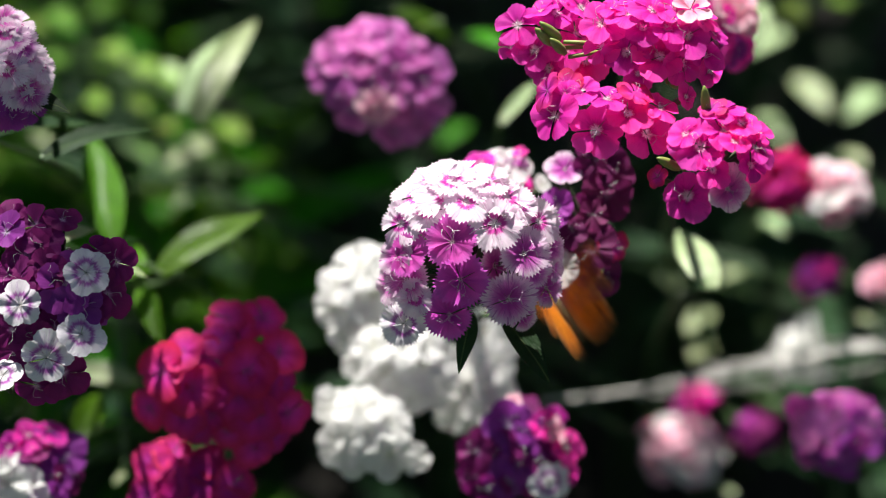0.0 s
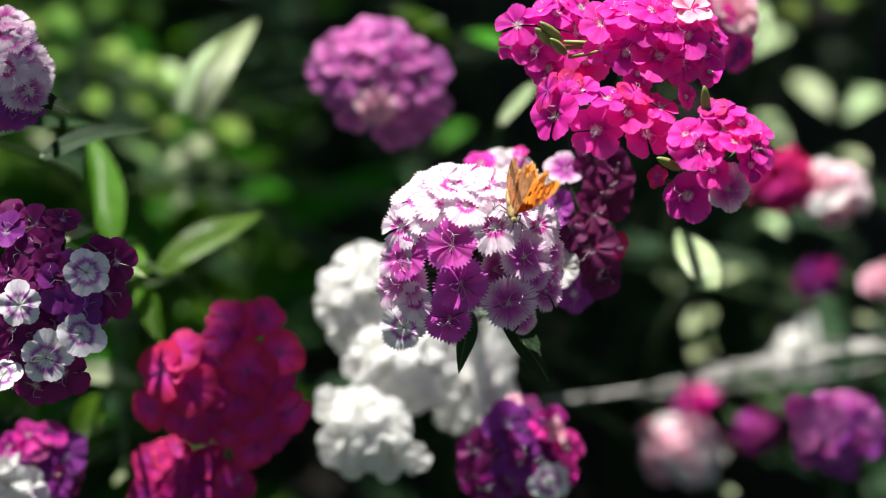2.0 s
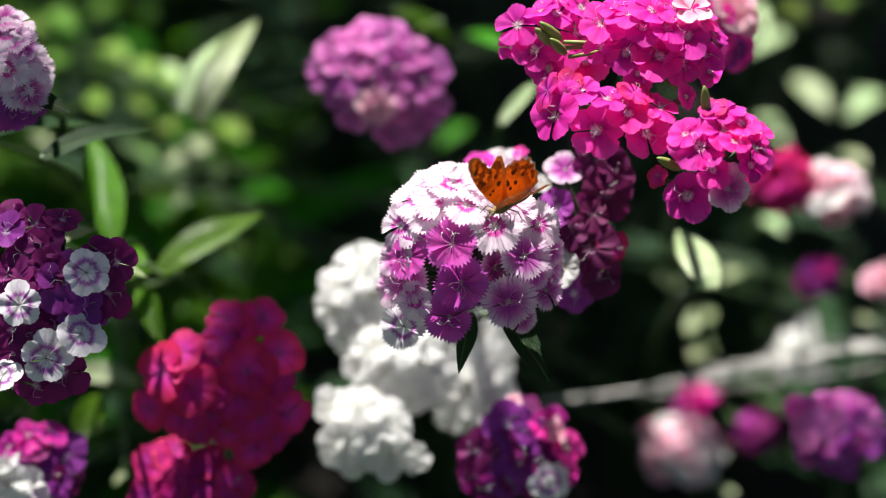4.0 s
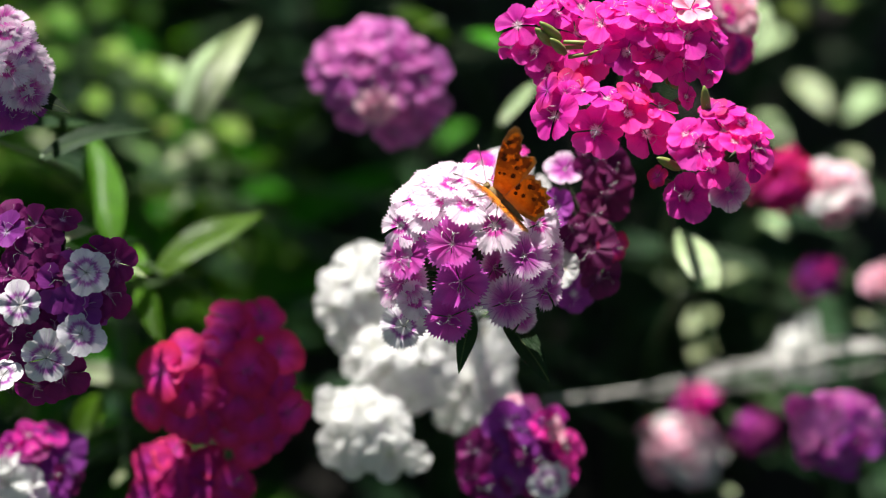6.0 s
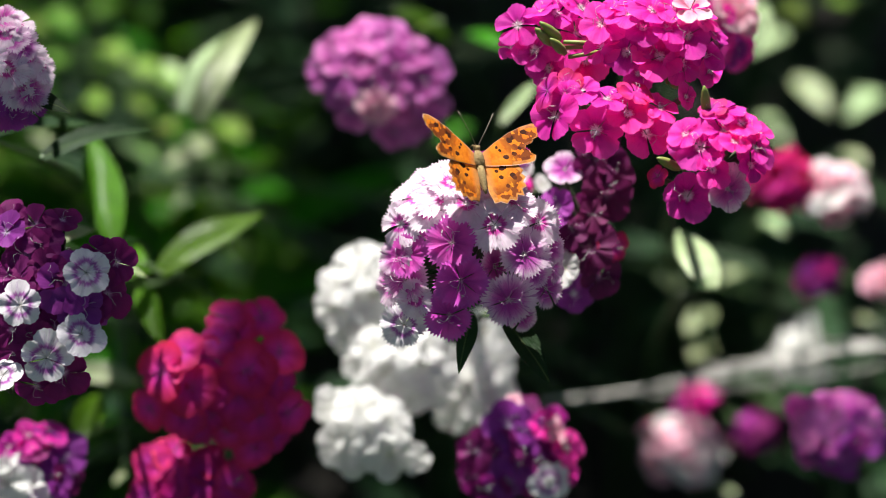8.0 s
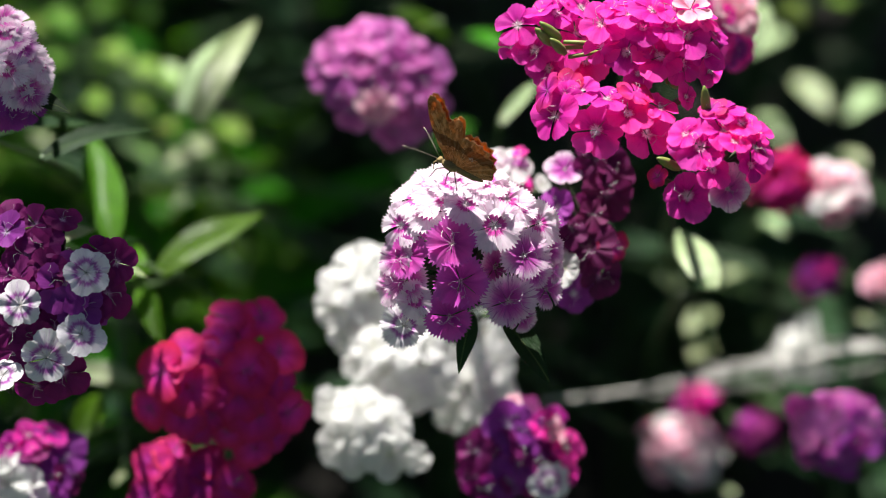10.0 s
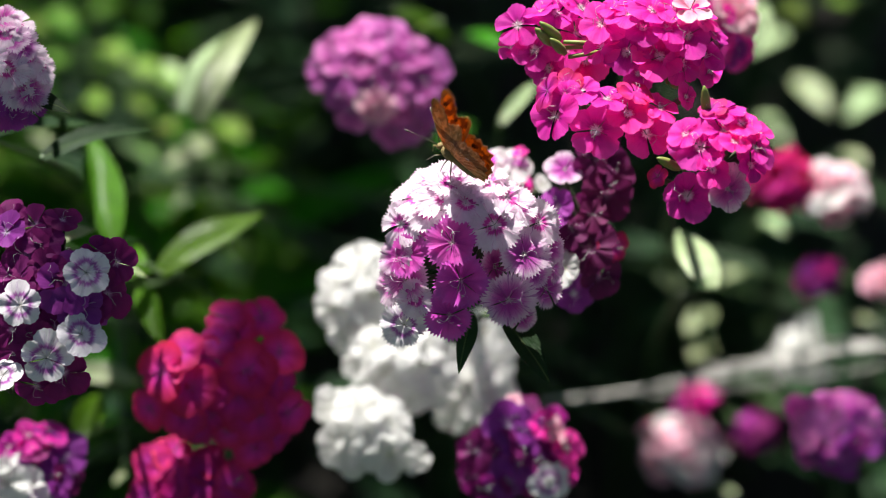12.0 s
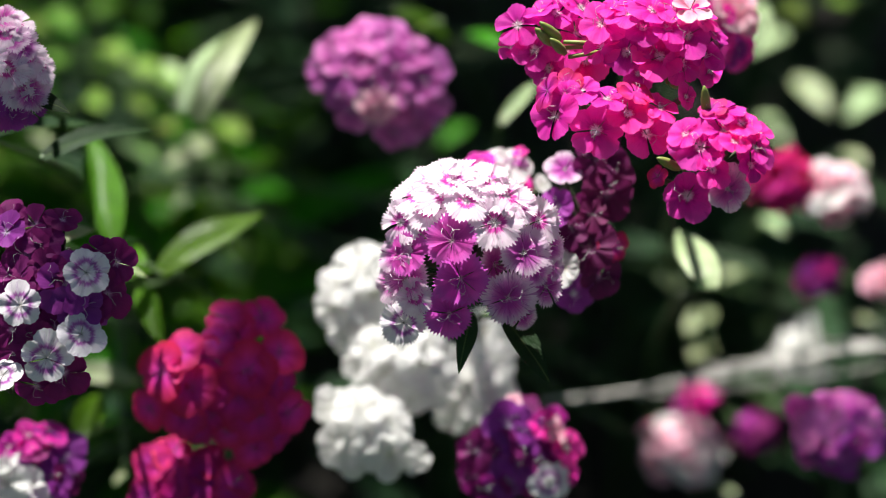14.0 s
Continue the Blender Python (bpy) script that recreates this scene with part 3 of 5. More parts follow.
sweet_william(
    "crimson sweet william with a sunlit spot", (-0.0860, 0.0369, 0.4132), 0.0270, ["crimson"], 14, 0.0092, meshes=SMOOTH, seed=13, inner=3, wild=0.12,
    front=[
        bunch((-0.0860, 0.0369, 0.4132), (36.0, 33.8, 22.0),
            of("crimson", 0, [(3.8, 23.9, 9.5, 4, 28), (17.3, 23.8, 10.4, 18, 27), (7.8, 19.7, 9.0, 0, 28), (-3.0, 9.5, 9.4, -8, 18), (12.3, 3.9, 11.6, 8, 8), (24.2, 10.2, 9.5, 30, 10), (-20.5, 3.0, 12.0, -30, 6), (-9.4, -2.4, 11.1, -14, 1), (7.0, -5.9, 10.7, 3, -3), (-12.2, -13.7, 10.3, -18, -11), (-26.5, -10.6, 9.5, -38, -6), (4.4, -19.3, 9.0, 0, -17), (14.3, -13.8, 11.2, 11, -9), (27.3, -12.8, 9.9, 34, -9), (14.2, -26.8, 9.1, 10, -24), (-13.0, 11.2, 9.4, -20, 18), (18.6, -3.4, 9.4, 20, 0), (-2.1, -3.3, 9.4, -4, 0)]),
            of("crimson", 0, [(-1.6, -13.0, 8.6, -4, -12), (20.3, -22.2, 7.8, 20, -21), (24.9, -1.4, 7.7, 36, 0), (1.5, 15.9, 7.7, 0, 24), (-8.2, -18.5, 7.3, -12, -21)]))])
sweet_william(
    "dim crimson sweet william low in the bed", (-0.0978, 0.0202, 0.3719), 0.0165, ["crimson"], 20, 0.0092, meshes=SMOOTH, seed=14, inner=2, wild=0.12,
    front=[
        bunch((-0.0978, 0.0202, 0.3719), (24.2, 18.7, 14.0),
            of("crimson", 0, [(-8.9, 5.2, 11.8, -20, 4), (3.8, 4.4, 10.4, 4, 10), (16.6, 1.5, 10.5, 26, 4), (-15.1, 10.9, 9.2, -32, 18), (-2.0, -3.2, 10.9, 0, -6), (-7.0, 14.9, 7.9, -12, 31), (13.0, -6.7, 9.6, 16, -9), (7.4, 11.8, 7.4, 8, 31), (-17.7, -2.5, 8.7, -40, 0)]))])
sweet_william(
    "white sweet william in bright shade", (-0.0335, 0.1123, 0.3989), 0.0190, ["white"], 10, 0.0098, seed=15, inner=4, wild=0.18,
    front=[
        bunch((-0.0335, 0.1123, 0.3989), (20.9, 24.4, 14.0),
            of("white", 0, [(-0.6, 12.1, 12.9, 0, 28), (-8.8, 4.3, 10.6, -24, 10), (5.9, 0.2, 13.3, 12, 7), (-10.7, -5.6, 9.7, -28, -3), (2.7, -11.8, 11.0, 4, -12), (-5.5, -16.0, 8.8, -12, -15), (11.8, 11.7, 10.1, 28, 21), (-3.0, -4.4, 9.2, -8, 4)])),
        bunch((-0.0193, 0.0884, 0.3822), (25.3, 21.9, 14.0),
            of("white", 0, [(0.7, 9.2, 11.4, 0, 24), (-15.3, 0.4, 9.6, -32, 7), (-3.4, -4.5, 11.8, -6, 4), (11.1, 0.0, 13.2, 16, 7), (5.2, -11.9, 11.9, 6, -12), (-8.9, 7.3, 9.6, -16, 18), (16.1, -11.1, 9.6, 28, -12), (9.3, 9.6, 10.5, 16, 24), (20.7, 0.3, 9.1, 32, 7)]))])
sweet_william(
    "white sweet william low in the bed", (-0.0313, 0.0523, 0.3743), 0.0185, ["white"], 10, 0.0098, seed=16, inner=4, wild=0.18,
    front=[
        bunch((-0.0313, 0.0523, 0.3743), (23.7, 19.1, 14.0),
            of("white", 0, [(-1.7, 11.2, 10.7, -4, 24), (5.5, 6.0, 11.6, 10, 8), (-10.1, -4.3, 11.1, -22, -6), (1.5, -1.3, 9.8, 0, -6), (10.8, -8.4, 11.6, 20, -15), (-12.5, 10.2, 9.8, -28, 18), (19.9, -10.3, 8.1, 36, -12), (-4.1, -9.2, 10.2, -6, -19), (12.6, 3.0, 8.9, 24, 7)]))])
sweet_william(
    "greyish white sweet william below the mauve one", (0.0131, 0.0989, 0.3623), 0.0160, ["white"], 10, 0.0098, seed=17, inner=4, wild=0.18,
    front=[
        bunch((0.0131, 0.0989, 0.3623), (19.9, 22.3, 14.0),
            of("white", 0, [(-1.1, -2.1, 14.4, 0, 0), (-9.9, -9.2, 11.1, -22, -9), (7.3, 9.4, 11.1, 20, 18), (-2.5, 9.9, 10.7, -4, 21), (2.2, -12.2, 10.7, 4, -17), (9.1, -1.7, 9.7, 28, 0), (4.2, 22.6, 9.3, 4, 31), (12.1, 18.4, 7.9, 28, 21), (-9.4, 2.9, 9.3, -28, 7)]))])
sweet_william(
    "violet and magenta sweet william with one white floret", (0.0294, 0.0439, 0.3710), 0.0200, ["violet", "plum"], 12, 0.0088, seed=18, inner=3, wild=0.2,
    front=[
        bunch((0.0294, 0.0439, 0.3710), (24.7, 23.5, 16.0),
            of("violet", 0, [(-3.7, 11.6, 10.2, -6, 18), (-4.1, -10.5, 9.7, -8, -15), (0.7, -1.5, 10.2, 0, 0), (4.0, 9.9, 8.0, 10, 18)]),
            of("plum", -1, [(-15.6, 0.9, 10.2, -32, 0), (-16.5, -8.6, 8.9, -32, -12), (3.1, 17.6, 7.6, 4, 38), (7.8, 0.7, 9.3, 20, 0), (-10.3, -14.8, 8.9, -20, -21), (5.2, -10.0, 8.9, 12, -12), (-8.1, 3.3, 8.8, -16, 4)]),
            # pale blush here stands in for pink florets caught by the sun
            of("blush", 3, [(-2.4, 20.4, 4.5, -4, 42), (15.0, 9.2, 5.8, 32, 24)]),
            of("magenta", 2, [(9.6, 11.5, 6.7, 20, 28), (18.6, 3.0, 8.0, 40, 7), (19.4, -7.9, 5.8, 40, -12), (15.4, 15.0, 5.3, 32, 31)]),
            of("ringed", 4, [(12.3, -10.7, 9.8, 22, -9)]))])
sweet_william(
    "mauve sweet william out of the sun", (-0.0260, 0.1883, 0.4551), 0.0265, ["purple", "plum"], 12, 0.0092, seed=19, inner=0, wild=0.18,
    front=[
        bunch((-0.0260, 0.1883, 0.4551), (32.2, 27.4, 22.0),
            of("mauve", 0, [(-5.5, 17.3, 10.3, -4, 38), (4.4, 16.3, 9.9, 4, 35), (-17.3, 10.8, 10.3, -22, 26), (-12.1, 15.5, 8.9, -14, 38), (-23.9, 2.9, 8.9, -38, 12), (-14.8, 1.2, 10.8, -18, 9), (-7.7, 5.3, 7.0, -8, 16), (6.8, 4.3, 9.4, 6, 14), (12.4, 10.6, 9.4, 16, 27), (21.5, 4.7, 8.9, 34, 14), (16.8, -0.2, 9.9, 22, 9), (4.5, -4.1, 9.8, 3, 3), (-17.2, -6.7, 8.9, -24, -5), (-11.4, -13.7, 8.9, -14, -12), (9.1, -10.5, 10.8, 11, -5), (21.7, -10.3, 10.4, 34, -3), (16.1, -16.4, 9.0, 22, -13), (5.5, -22.0, 9.9, 6, -21)]),
            of("mauve", 0, [(13.7, -20.1, 8.5, 18, -18), (-4.2, -4.3, 8.4, -6, 3)]),
            # one sunlit floret, its light given by the paler petal colour
            of("blush", 3, [(-1.9, -12.4, 8.4, -2, -6)]))])
sweet_william(
    "violet, pink and white sweet william", (-0.1594, 0.0214, 0.3737), 0.0190, ["violet", "plum"], 18, 0.0088, seed=20, inner=6, wild=0.2,
    front=[
        bunch((-0.1594, 0.0214, 0.3737), (22.0, 24.2, 14.0),
            of("violet", 0, [(5.6, 12.5, 10.0, 4, 18), (12.6, 12.7, 9.6, 28, 14), (8.8, 3.9, 9.6, 12, 4), (8.0, -5.2, 9.1, 12, -9)]),
            of("plum", 0, [(-2.1, 11.3, 8.7, -12, 18), (1.2, 15.1, 7.8, -4, 28), (14.6, 3.0, 7.4, 36, 0)]),
            of("magenta", 2, [(7.8, 20.4, 7.4, 12, 42), (-0.1, 19.3, 7.4, -4, 42), (-8.4, 15.0, 6.5, -24, 28)]),
            of("white", 3, [(-8.6, 0.9, 11.8, -16, 4), (-1.0, -1.2, 9.6, 0, -3), (-9.2, 9.7, 7.4, -20, 24)]))])
sweet_william(
    "pale pink sweet william behind the magenta one", (0.1124, 0.1324, 0.5147), 0.0125, ["magenta", "blush"], 14, 0.0086, seed=21, inner=4, wild=0.2,
    front=[
        bunch((0.1124, 0.1324, 0.5147), (13.3, 15.6, 10.0),
            of("blush", 0, [(2.4, 5.9, 9.3, 4, 28), (-1.0, 0.3, 8.8, -4, 10), (5.7, 0.4, 7.5, 28, 10)]),
            of("magenta", 0, [(3.3, -10.9, 8.0, 16, -15), (-5.3, -6.2, 8.8, -20, -6), (-6.4, 2.6, 7.9, -24, 14)]),
            of("violet", 0, [(-1.9, -9.5, 8.8, 0, -15), (-4.3, -2.9, 6.6, -12, 0)]))])
sweet_william("red sweet william beside a pale one", (0.1518, 0.2216, 0.3806), 0.0126, ["crimson"], 34, 0.0072, seed=22)
sweet_william("pink and white sweet william", (0.1745, 0.2187, 0.3765), 0.0126, ["blush", "white"], 34, 0.0072, seed=23)
sweet_william("magenta sweet william far down in the bed", (0.1816, 0.2790, 0.2883), 0.0075, ["plum", "magenta", "violet"], 12, 0.0070, seed=24)
sweet_william("mauve pink sweet william far down in the bed", (0.1673, 0.1110, 0.3272), 0.0178, ["purple", "violet", "mauve"], 60, 0.0058, face=(0, -0.5, 0.5), seed=25)
sweet_william("pale blush sweet william far down in the bed", (0.1157, 0.2391, 0.2138), 0.0170, ["white", "blush", "white"], 44, 0.0060, face=(0, -0.4, 0.5), seed=26)
sweet_william("small pink sweet william far down in the bed", (0.1239, 0.2528, 0.2334), 0.0049, ["magenta"], 6, 0.0085, seed=27)
sweet_william("half-open pink sweet william far down", (0.1514, 0.2438, 0.2206), 0.0077, ["purple", "plum"], 12, 0.0064, seed=28)
sweet_william("pink sweet william at the edge of the bed", (0.2051, 0.2369, 0.3152), 0.0053, ["blush"], 8, 0.0070, seed=29)
sweet_william("grey-white sweet william far down in the bed", (0.1878, 0.3377, 0.1977), 0.0117, ["white"], 14, 0.0105, seed=30)

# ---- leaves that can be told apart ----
# the palest and yellowest leaves have sunlight mixed into their colour
leaf_spray("broad leaf on a shoot, coloured pale as if sunlit", ((-0.1064, 0.1953, 0.4302), (-0.0827, 0.2593, 0.4431), 12), ((-0.1131, 0.2143, 0.4225), (-0.0972, 0.2772, 0.4252), -25), kind=SUNLIT, seed=1, wide=0.75)
leaf_spray("sunlit fresh green leaves on a shoot", ((-0.1139, 0.1007, 0.4172), (-0.0742, 0.1333, 0.4254), 5), ((-0.1173, 0.1014, 0.4181), (-0.1298, 0.0819, 0.4252), 0), ((-0.1208, 0.1027, 0.4200), (-0.1462, 0.1325, 0.4103), 10), ((-0.1218, 0.0975, 0.4125), (-0.1102, 0.0673, 0.4044), 25), kind=FRESH, seed=2, wide=1.2)
leaf_spray("leaves lying flat, coloured dark as out of the sun", ((-0.1504, 0.0605, 0.4993), (-0.1100, 0.0833, 0.4969), 10), ((-0.1738, 0.0816, 0.4946), (-0.1320, 0.1094, 0.4820), -8), seed=3, wide=0.9)
leaf_spray("bright upright leaf with a dark base", ((-0.1333, 0.1086, 0.4284), (-0.1487, 0.1672, 0.4424), 10), seed=14, kind=FRESH, wide=1.0)
leaf_spray("leaves under the plum flower, coloured pale as if lit", ((-0.1515, 0.0423, 0.4732), (-0.1315, 0.0536, 0.4719), 15), ((-0.1281, 0.0374, 0.4663), (-0.1118, 0.0429, 0.4566), 10), seed=4, kind=SUNLIT)
leaf_spray("leaf beside the crimson flower, coloured pale as if sunlit", ((-0.1630, 0.1446, 0.3316), (-0.1288, 0.1346, 0.3348), 12), seed=17, kind=SUNLIT)
leaf_spray("narrow fresh green leaf low in the bed", ((-0.1483, 0.0706, 0.3567), (-0.1432, 0.1048, 0.3533), 20), seed=18, kind=FRESH)
leaf_spray("tilted leaf coloured pale as in the sun", ((0.1072, 0.0891, 0.4180), (0.0962, 0.1273, 0.4202), 0), seed=5, kind=SUNLIT, wide=1.5)
leaf_spray("long leaf whitened in colour as in the sun", ((0.0242, 0.1644, 0.4484), (0.0394, 0.1929, 0.4517), 20), seed=6, kind=SUNLIT, wide=0.75)
leaf_spray("dark green leaves below the mauve flower", ((0.0104, -0.0057, 0.4744), (0.0057, -0.0256, 0.4634), 0), ((0.0216, -0.0057, 0.4744), (0.0386, -0.0277, 0.4604), 10), seed=7)
leaf_spray("short dark bract-like leaf", ((-0.1483, 0.0314, 0.5448), (-0.1318, 0.0195, 0.5452), 20), seed=8)
leaf_spray("bright green leaf tips above", ((-0.0221, 0.3092, 0.4185), (0.0042, 0.3009, 0.4067), 0), ((0.0123, 0.3204, 0.3997), (0.0305, 0.2986, 0.4034), 0), kind=FRESH, seed=9)
leaf_spray("round leaves coloured pale as in the sun", ((0.2007, 0.5453, 0.2367), (0.2185, 0.5122, 0.2338), 0), ((0.2505, 0.5494, 0.2251), (0.2288, 0.5192, 0.2263), 0), ((0.1946, 0.5616, 0.2587), (0.1736, 0.5395, 0.2567), 0), ((0.1819, 0.5410, 0.2131), (0.1939, 0.5109, 0.2146), 0), seed=10, kind=SUNLIT, wide=1.5)
leaf_spray("leaves low in the bed, coloured pale as if sunlit", ((0.1362, 0.3321, 0.2290), (0.1214, 0.3088, 0.2305), 0), ((0.1363, 0.3148, 0.2209), (0.1228, 0.2968, 0.2230), 0), ((0.1594, 0.3624, 0.2364), (0.1430, 0.3447, 0.2391), 0), ((0.1114, 0.3598, 0.2327), (0.1218, 0.3414, 0.2345), 0), ((0.1669, 0.3841, 0.2500), (0.1778, 0.3661, 0.2523), 0), ((0.2094, 0.4043, 0.2790), (0.2187, 0.3863, 0.2810), 0), kind=SUNLIT, seed=11, wide=1.7)
leaf_spray("small fresh leaves in the shade", ((-0.0644, 0.4679, 0.2115), (-0.0769, 0.4580, 0.2106), 0), ((0.0134, 0.4878, 0.2421), (-0.0023, 0.4678, 0.2397), 0), kind=FRESH, seed=12, wide=1.6)
leaf_spray("leaves coloured pale as if sunlit among dark ones", ((-0.1158, 0.3750, 0.3051), (-0.1384, 0.3518, 0.3033), 0), ((-0.1182, 0.3612, 0.2853), (-0.1346, 0.3411, 0.2881), 0), seed=13, kind=SUNLIT, wide=1.7)
leaf_spray("small yellow-green leaves in the sun", ((-0.2421, 0.5610, 0.2551), (-0.2247, 0.5493, 0.2732), 0), ((-0.2075, 0.5794, 0.2465), (-0.2227, 0.5649, 0.2607), 0), ((-0.1993, 0.5663, 0.2278), (-0.1839, 0.5575, 0.2501), 0), ((-0.1780, 0.5700, 0.2331), (-0.1920, 0.5538, 0.2448), 0), ((-0.1846, 0.5897, 0.2613), (-0.2033, 0.5677, 0.2647), 0),
           ((-0.1697, 0.5631, 0.2076), (-0.1765, 0.5562, 0.2291), 0), ((-0.1534, 0.5676, 0.2140), (-0.1633, 0.5574, 0.2307), 0), ((-0.1311, 0.6115, 0.1546), (-0.1176, 0.6016, 0.1718), 0), ((-0.1719, 0.5588, 0.1665), (-0.1818, 0.5471, 0.1813), 0), ((-0.0760, 0.6556, 0.2176), (-0.0600, 0.6426, 0.2305), 0), kind=FRESH, seed=15, wide=2.2)
leaf_spray("leaf ends coloured yellow-green as in the sun", ((-0.2246, 0.4704, 0.3176), (-0.2098, 0.4523, 0.3179), 0), ((-0.2089, 0.4739, 0.3225), (-0.1943, 0.4558, 0.3227), 0), ((-0.1809, 0.4635, 0.3077), (-0.1666, 0.4455, 0.3081), 0), ((-0.1638, 0.4584, 0.3003), (-0.1496, 0.4404, 0.3008), 0), ((-0.1508, 0.4553, 0.2959), (-0.1368, 0.4373, 0.2964), 0), ((-0.1695, 0.4489, 0.2868), (-0.1552, 0.4310, 0.2874), 0), ((-0.1568, 0.4423, 0.2774), (-0.1427, 0.4245, 0.2781), 0), ((-0.1177, 0.4399, 0.2739), (-0.1040, 0.4221, 0.2747), 0), kind=SUNNY, seed=19, wide=2.3)
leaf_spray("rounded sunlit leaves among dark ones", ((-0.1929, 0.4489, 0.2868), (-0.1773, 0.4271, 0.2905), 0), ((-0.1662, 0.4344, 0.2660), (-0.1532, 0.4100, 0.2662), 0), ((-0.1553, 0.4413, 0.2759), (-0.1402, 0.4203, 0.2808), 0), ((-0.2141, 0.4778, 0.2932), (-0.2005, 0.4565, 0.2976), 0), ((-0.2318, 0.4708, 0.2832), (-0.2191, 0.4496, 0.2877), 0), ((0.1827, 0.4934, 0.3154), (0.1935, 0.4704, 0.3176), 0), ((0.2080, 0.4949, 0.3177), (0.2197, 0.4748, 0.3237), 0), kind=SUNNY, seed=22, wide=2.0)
leaf_spray("white-lit leaf ends above the flowers", ((-0.2091, 0.3690, 0.3122), (-0.1949, 0.3483, 0.3175), 0), ((0.1572, 0.4063, 0.3654), (0.1617, 0.3818, 0.3653), 0), ((-0.1852, 0.3393, 0.3570), (-0.1716, 0.3173, 0.3604), 0), ((-0.1399, 0.3893, 0.3411), (-0.1311, 0.3670, 0.3442), 0), kind=SUNLIT, seed=23, wide=1.1)
leaf_spray("leaf ends beside the flowers, coloured pale as if sunlit", ((-0.1728, 0.2803, 0.3807), (-0.1604, 0.2720, 0.3969), 0), ((-0.1360, 0.1079, 0.3071), (-0.1404, 0.0987, 0.3080), 0), ((0.1432, 0.2543, 0.2042), (0.1492, 0.2387, 0.2098), 0), ((0.2070, 0.3226, 0.2304), (0.2194, 0.3150, 0.2332), 0), ((0.1333, 0.2278, 0.1994), (0.1424, 0.2191, 0.2010), 0), ((-0.0103, 0.3017, 0.4114), (0.0003, 0.2910, 0.4239), 0), kind=SUNLIT, seed=16, wide=1.6)


def dry_stalk(a, b, thick, seed):
    """A fallen dry grass stalk with nodes, propped on the leaves."""
    rnd = random.Random(seed)
    a, b = Vector(a), Vector(b)
    stalk = thing("dry_stalk", a.x, a.y, a.z, "pale dry grass stalk lying across the leaves", "stalk", "dry stalks")
    bm = bmesh.new()
    pts = curve_points((0, 0, 0), b - a, (0, 0, 0.006 * rnd.uniform(-1, 1)), 12)
    tube(bm, pts, [thick * (1 + 0.4 * (i % 4 == 0)) for i in range(13)], 7)
    part("stem", bm, STRAW, stalk)
    bm = bmesh.new()
    mid = (b - a) * 0.55
    tube(bm, [mid, mid + Vector((0.03, 0.01, 0.006)), mid + Vector((0.07, 0.015, 0.002))], [thick * 0.9, thick * 0.6, thick * 0.2], 6)
    part("side_blade", bm, STRAW, stalk)


dry_stalk((0.0473, 0.2286, 0.2511), (0.2196, 0.2233, 0.2959), 0.0009, 1)
dry_stalk((0.0923, 0.2237, 0.2616), (0.2231, 0.2120, 0.2972), 0.0009, 2)
dry_stalk((0.1280, 0.2620, 0.2465), (0.2317, 0.2562, 0.2731), 0.0005, 3)
dry_stalk((0.0916, 0.2462, 0.2414), (0.2192, 0.2397, 0.2669), 0.0004, 4)

# ---- leaves of the bed ----
rnd = random.Random(77)
for i in range(210):
    gy = -0.25 + 1.45 * ((i * 0.6180339) % 1.0) ** 0.9
    reach = 0.25 + 0.16 * max(gy, 0)
    gx = rnd.uniform(-reach, reach)
    if -0.13 < gx < 0.10 and 0.03 < gy < 0.6 and rnd.random() < 0.75:
        continue
    left = gx < -0.10 - 0.05 * gy and gy > 0.3
    h = rnd.uniform(0.08, 0.17) if gy < 0.25 else rnd.uniform(0.12, 0.26) if gy < 0.75 else rnd.uniform(0.25, 0.55)
    # away from the sunny left, shoots take the shade-darkened green
    fresh = left and rnd.random() < 0.8
    leafy_shoot(gx, gy, h, "fresh green leafy shoot" if fresh else "leafy shoot coloured dark for shade", FRESH if fresh else LEAVES, 6 + (h > 0.2) * 3, rnd.uniform(0.045, 0.085),
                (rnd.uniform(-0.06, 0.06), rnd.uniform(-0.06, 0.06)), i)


for i in range(56):
    gx, gy = rnd.uniform(-0.46, -0.17), rnd.uniform(0.45, 1.15)
    # every third shoot takes the leaves coloured as sunlit
    leafy_shoot(gx, gy, rnd.uniform(0.2, 0.36), "small-leaved fresh green shoot", SUNNY if i % 3 == 0 else FRESH, 9, rnd.uniform(0.028, 0.042), (rnd.uniform(-0.05, 0.05), rnd.uniform(-0.05, 0.05)), 600 + i)
for i in range(50):
    gx = (1 if i % 2 else -1) * rnd.uniform(0.45, 1.3)
    leafy_shoot(gx, rnd.uniform(-0.35, 1.2), rnd.uniform(0.1, 0.3), "leafy shoot coloured dark for shade", LEAVES, 5, rnd.uniform(0.06, 0.1),
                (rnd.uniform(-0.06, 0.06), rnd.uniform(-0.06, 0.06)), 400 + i)


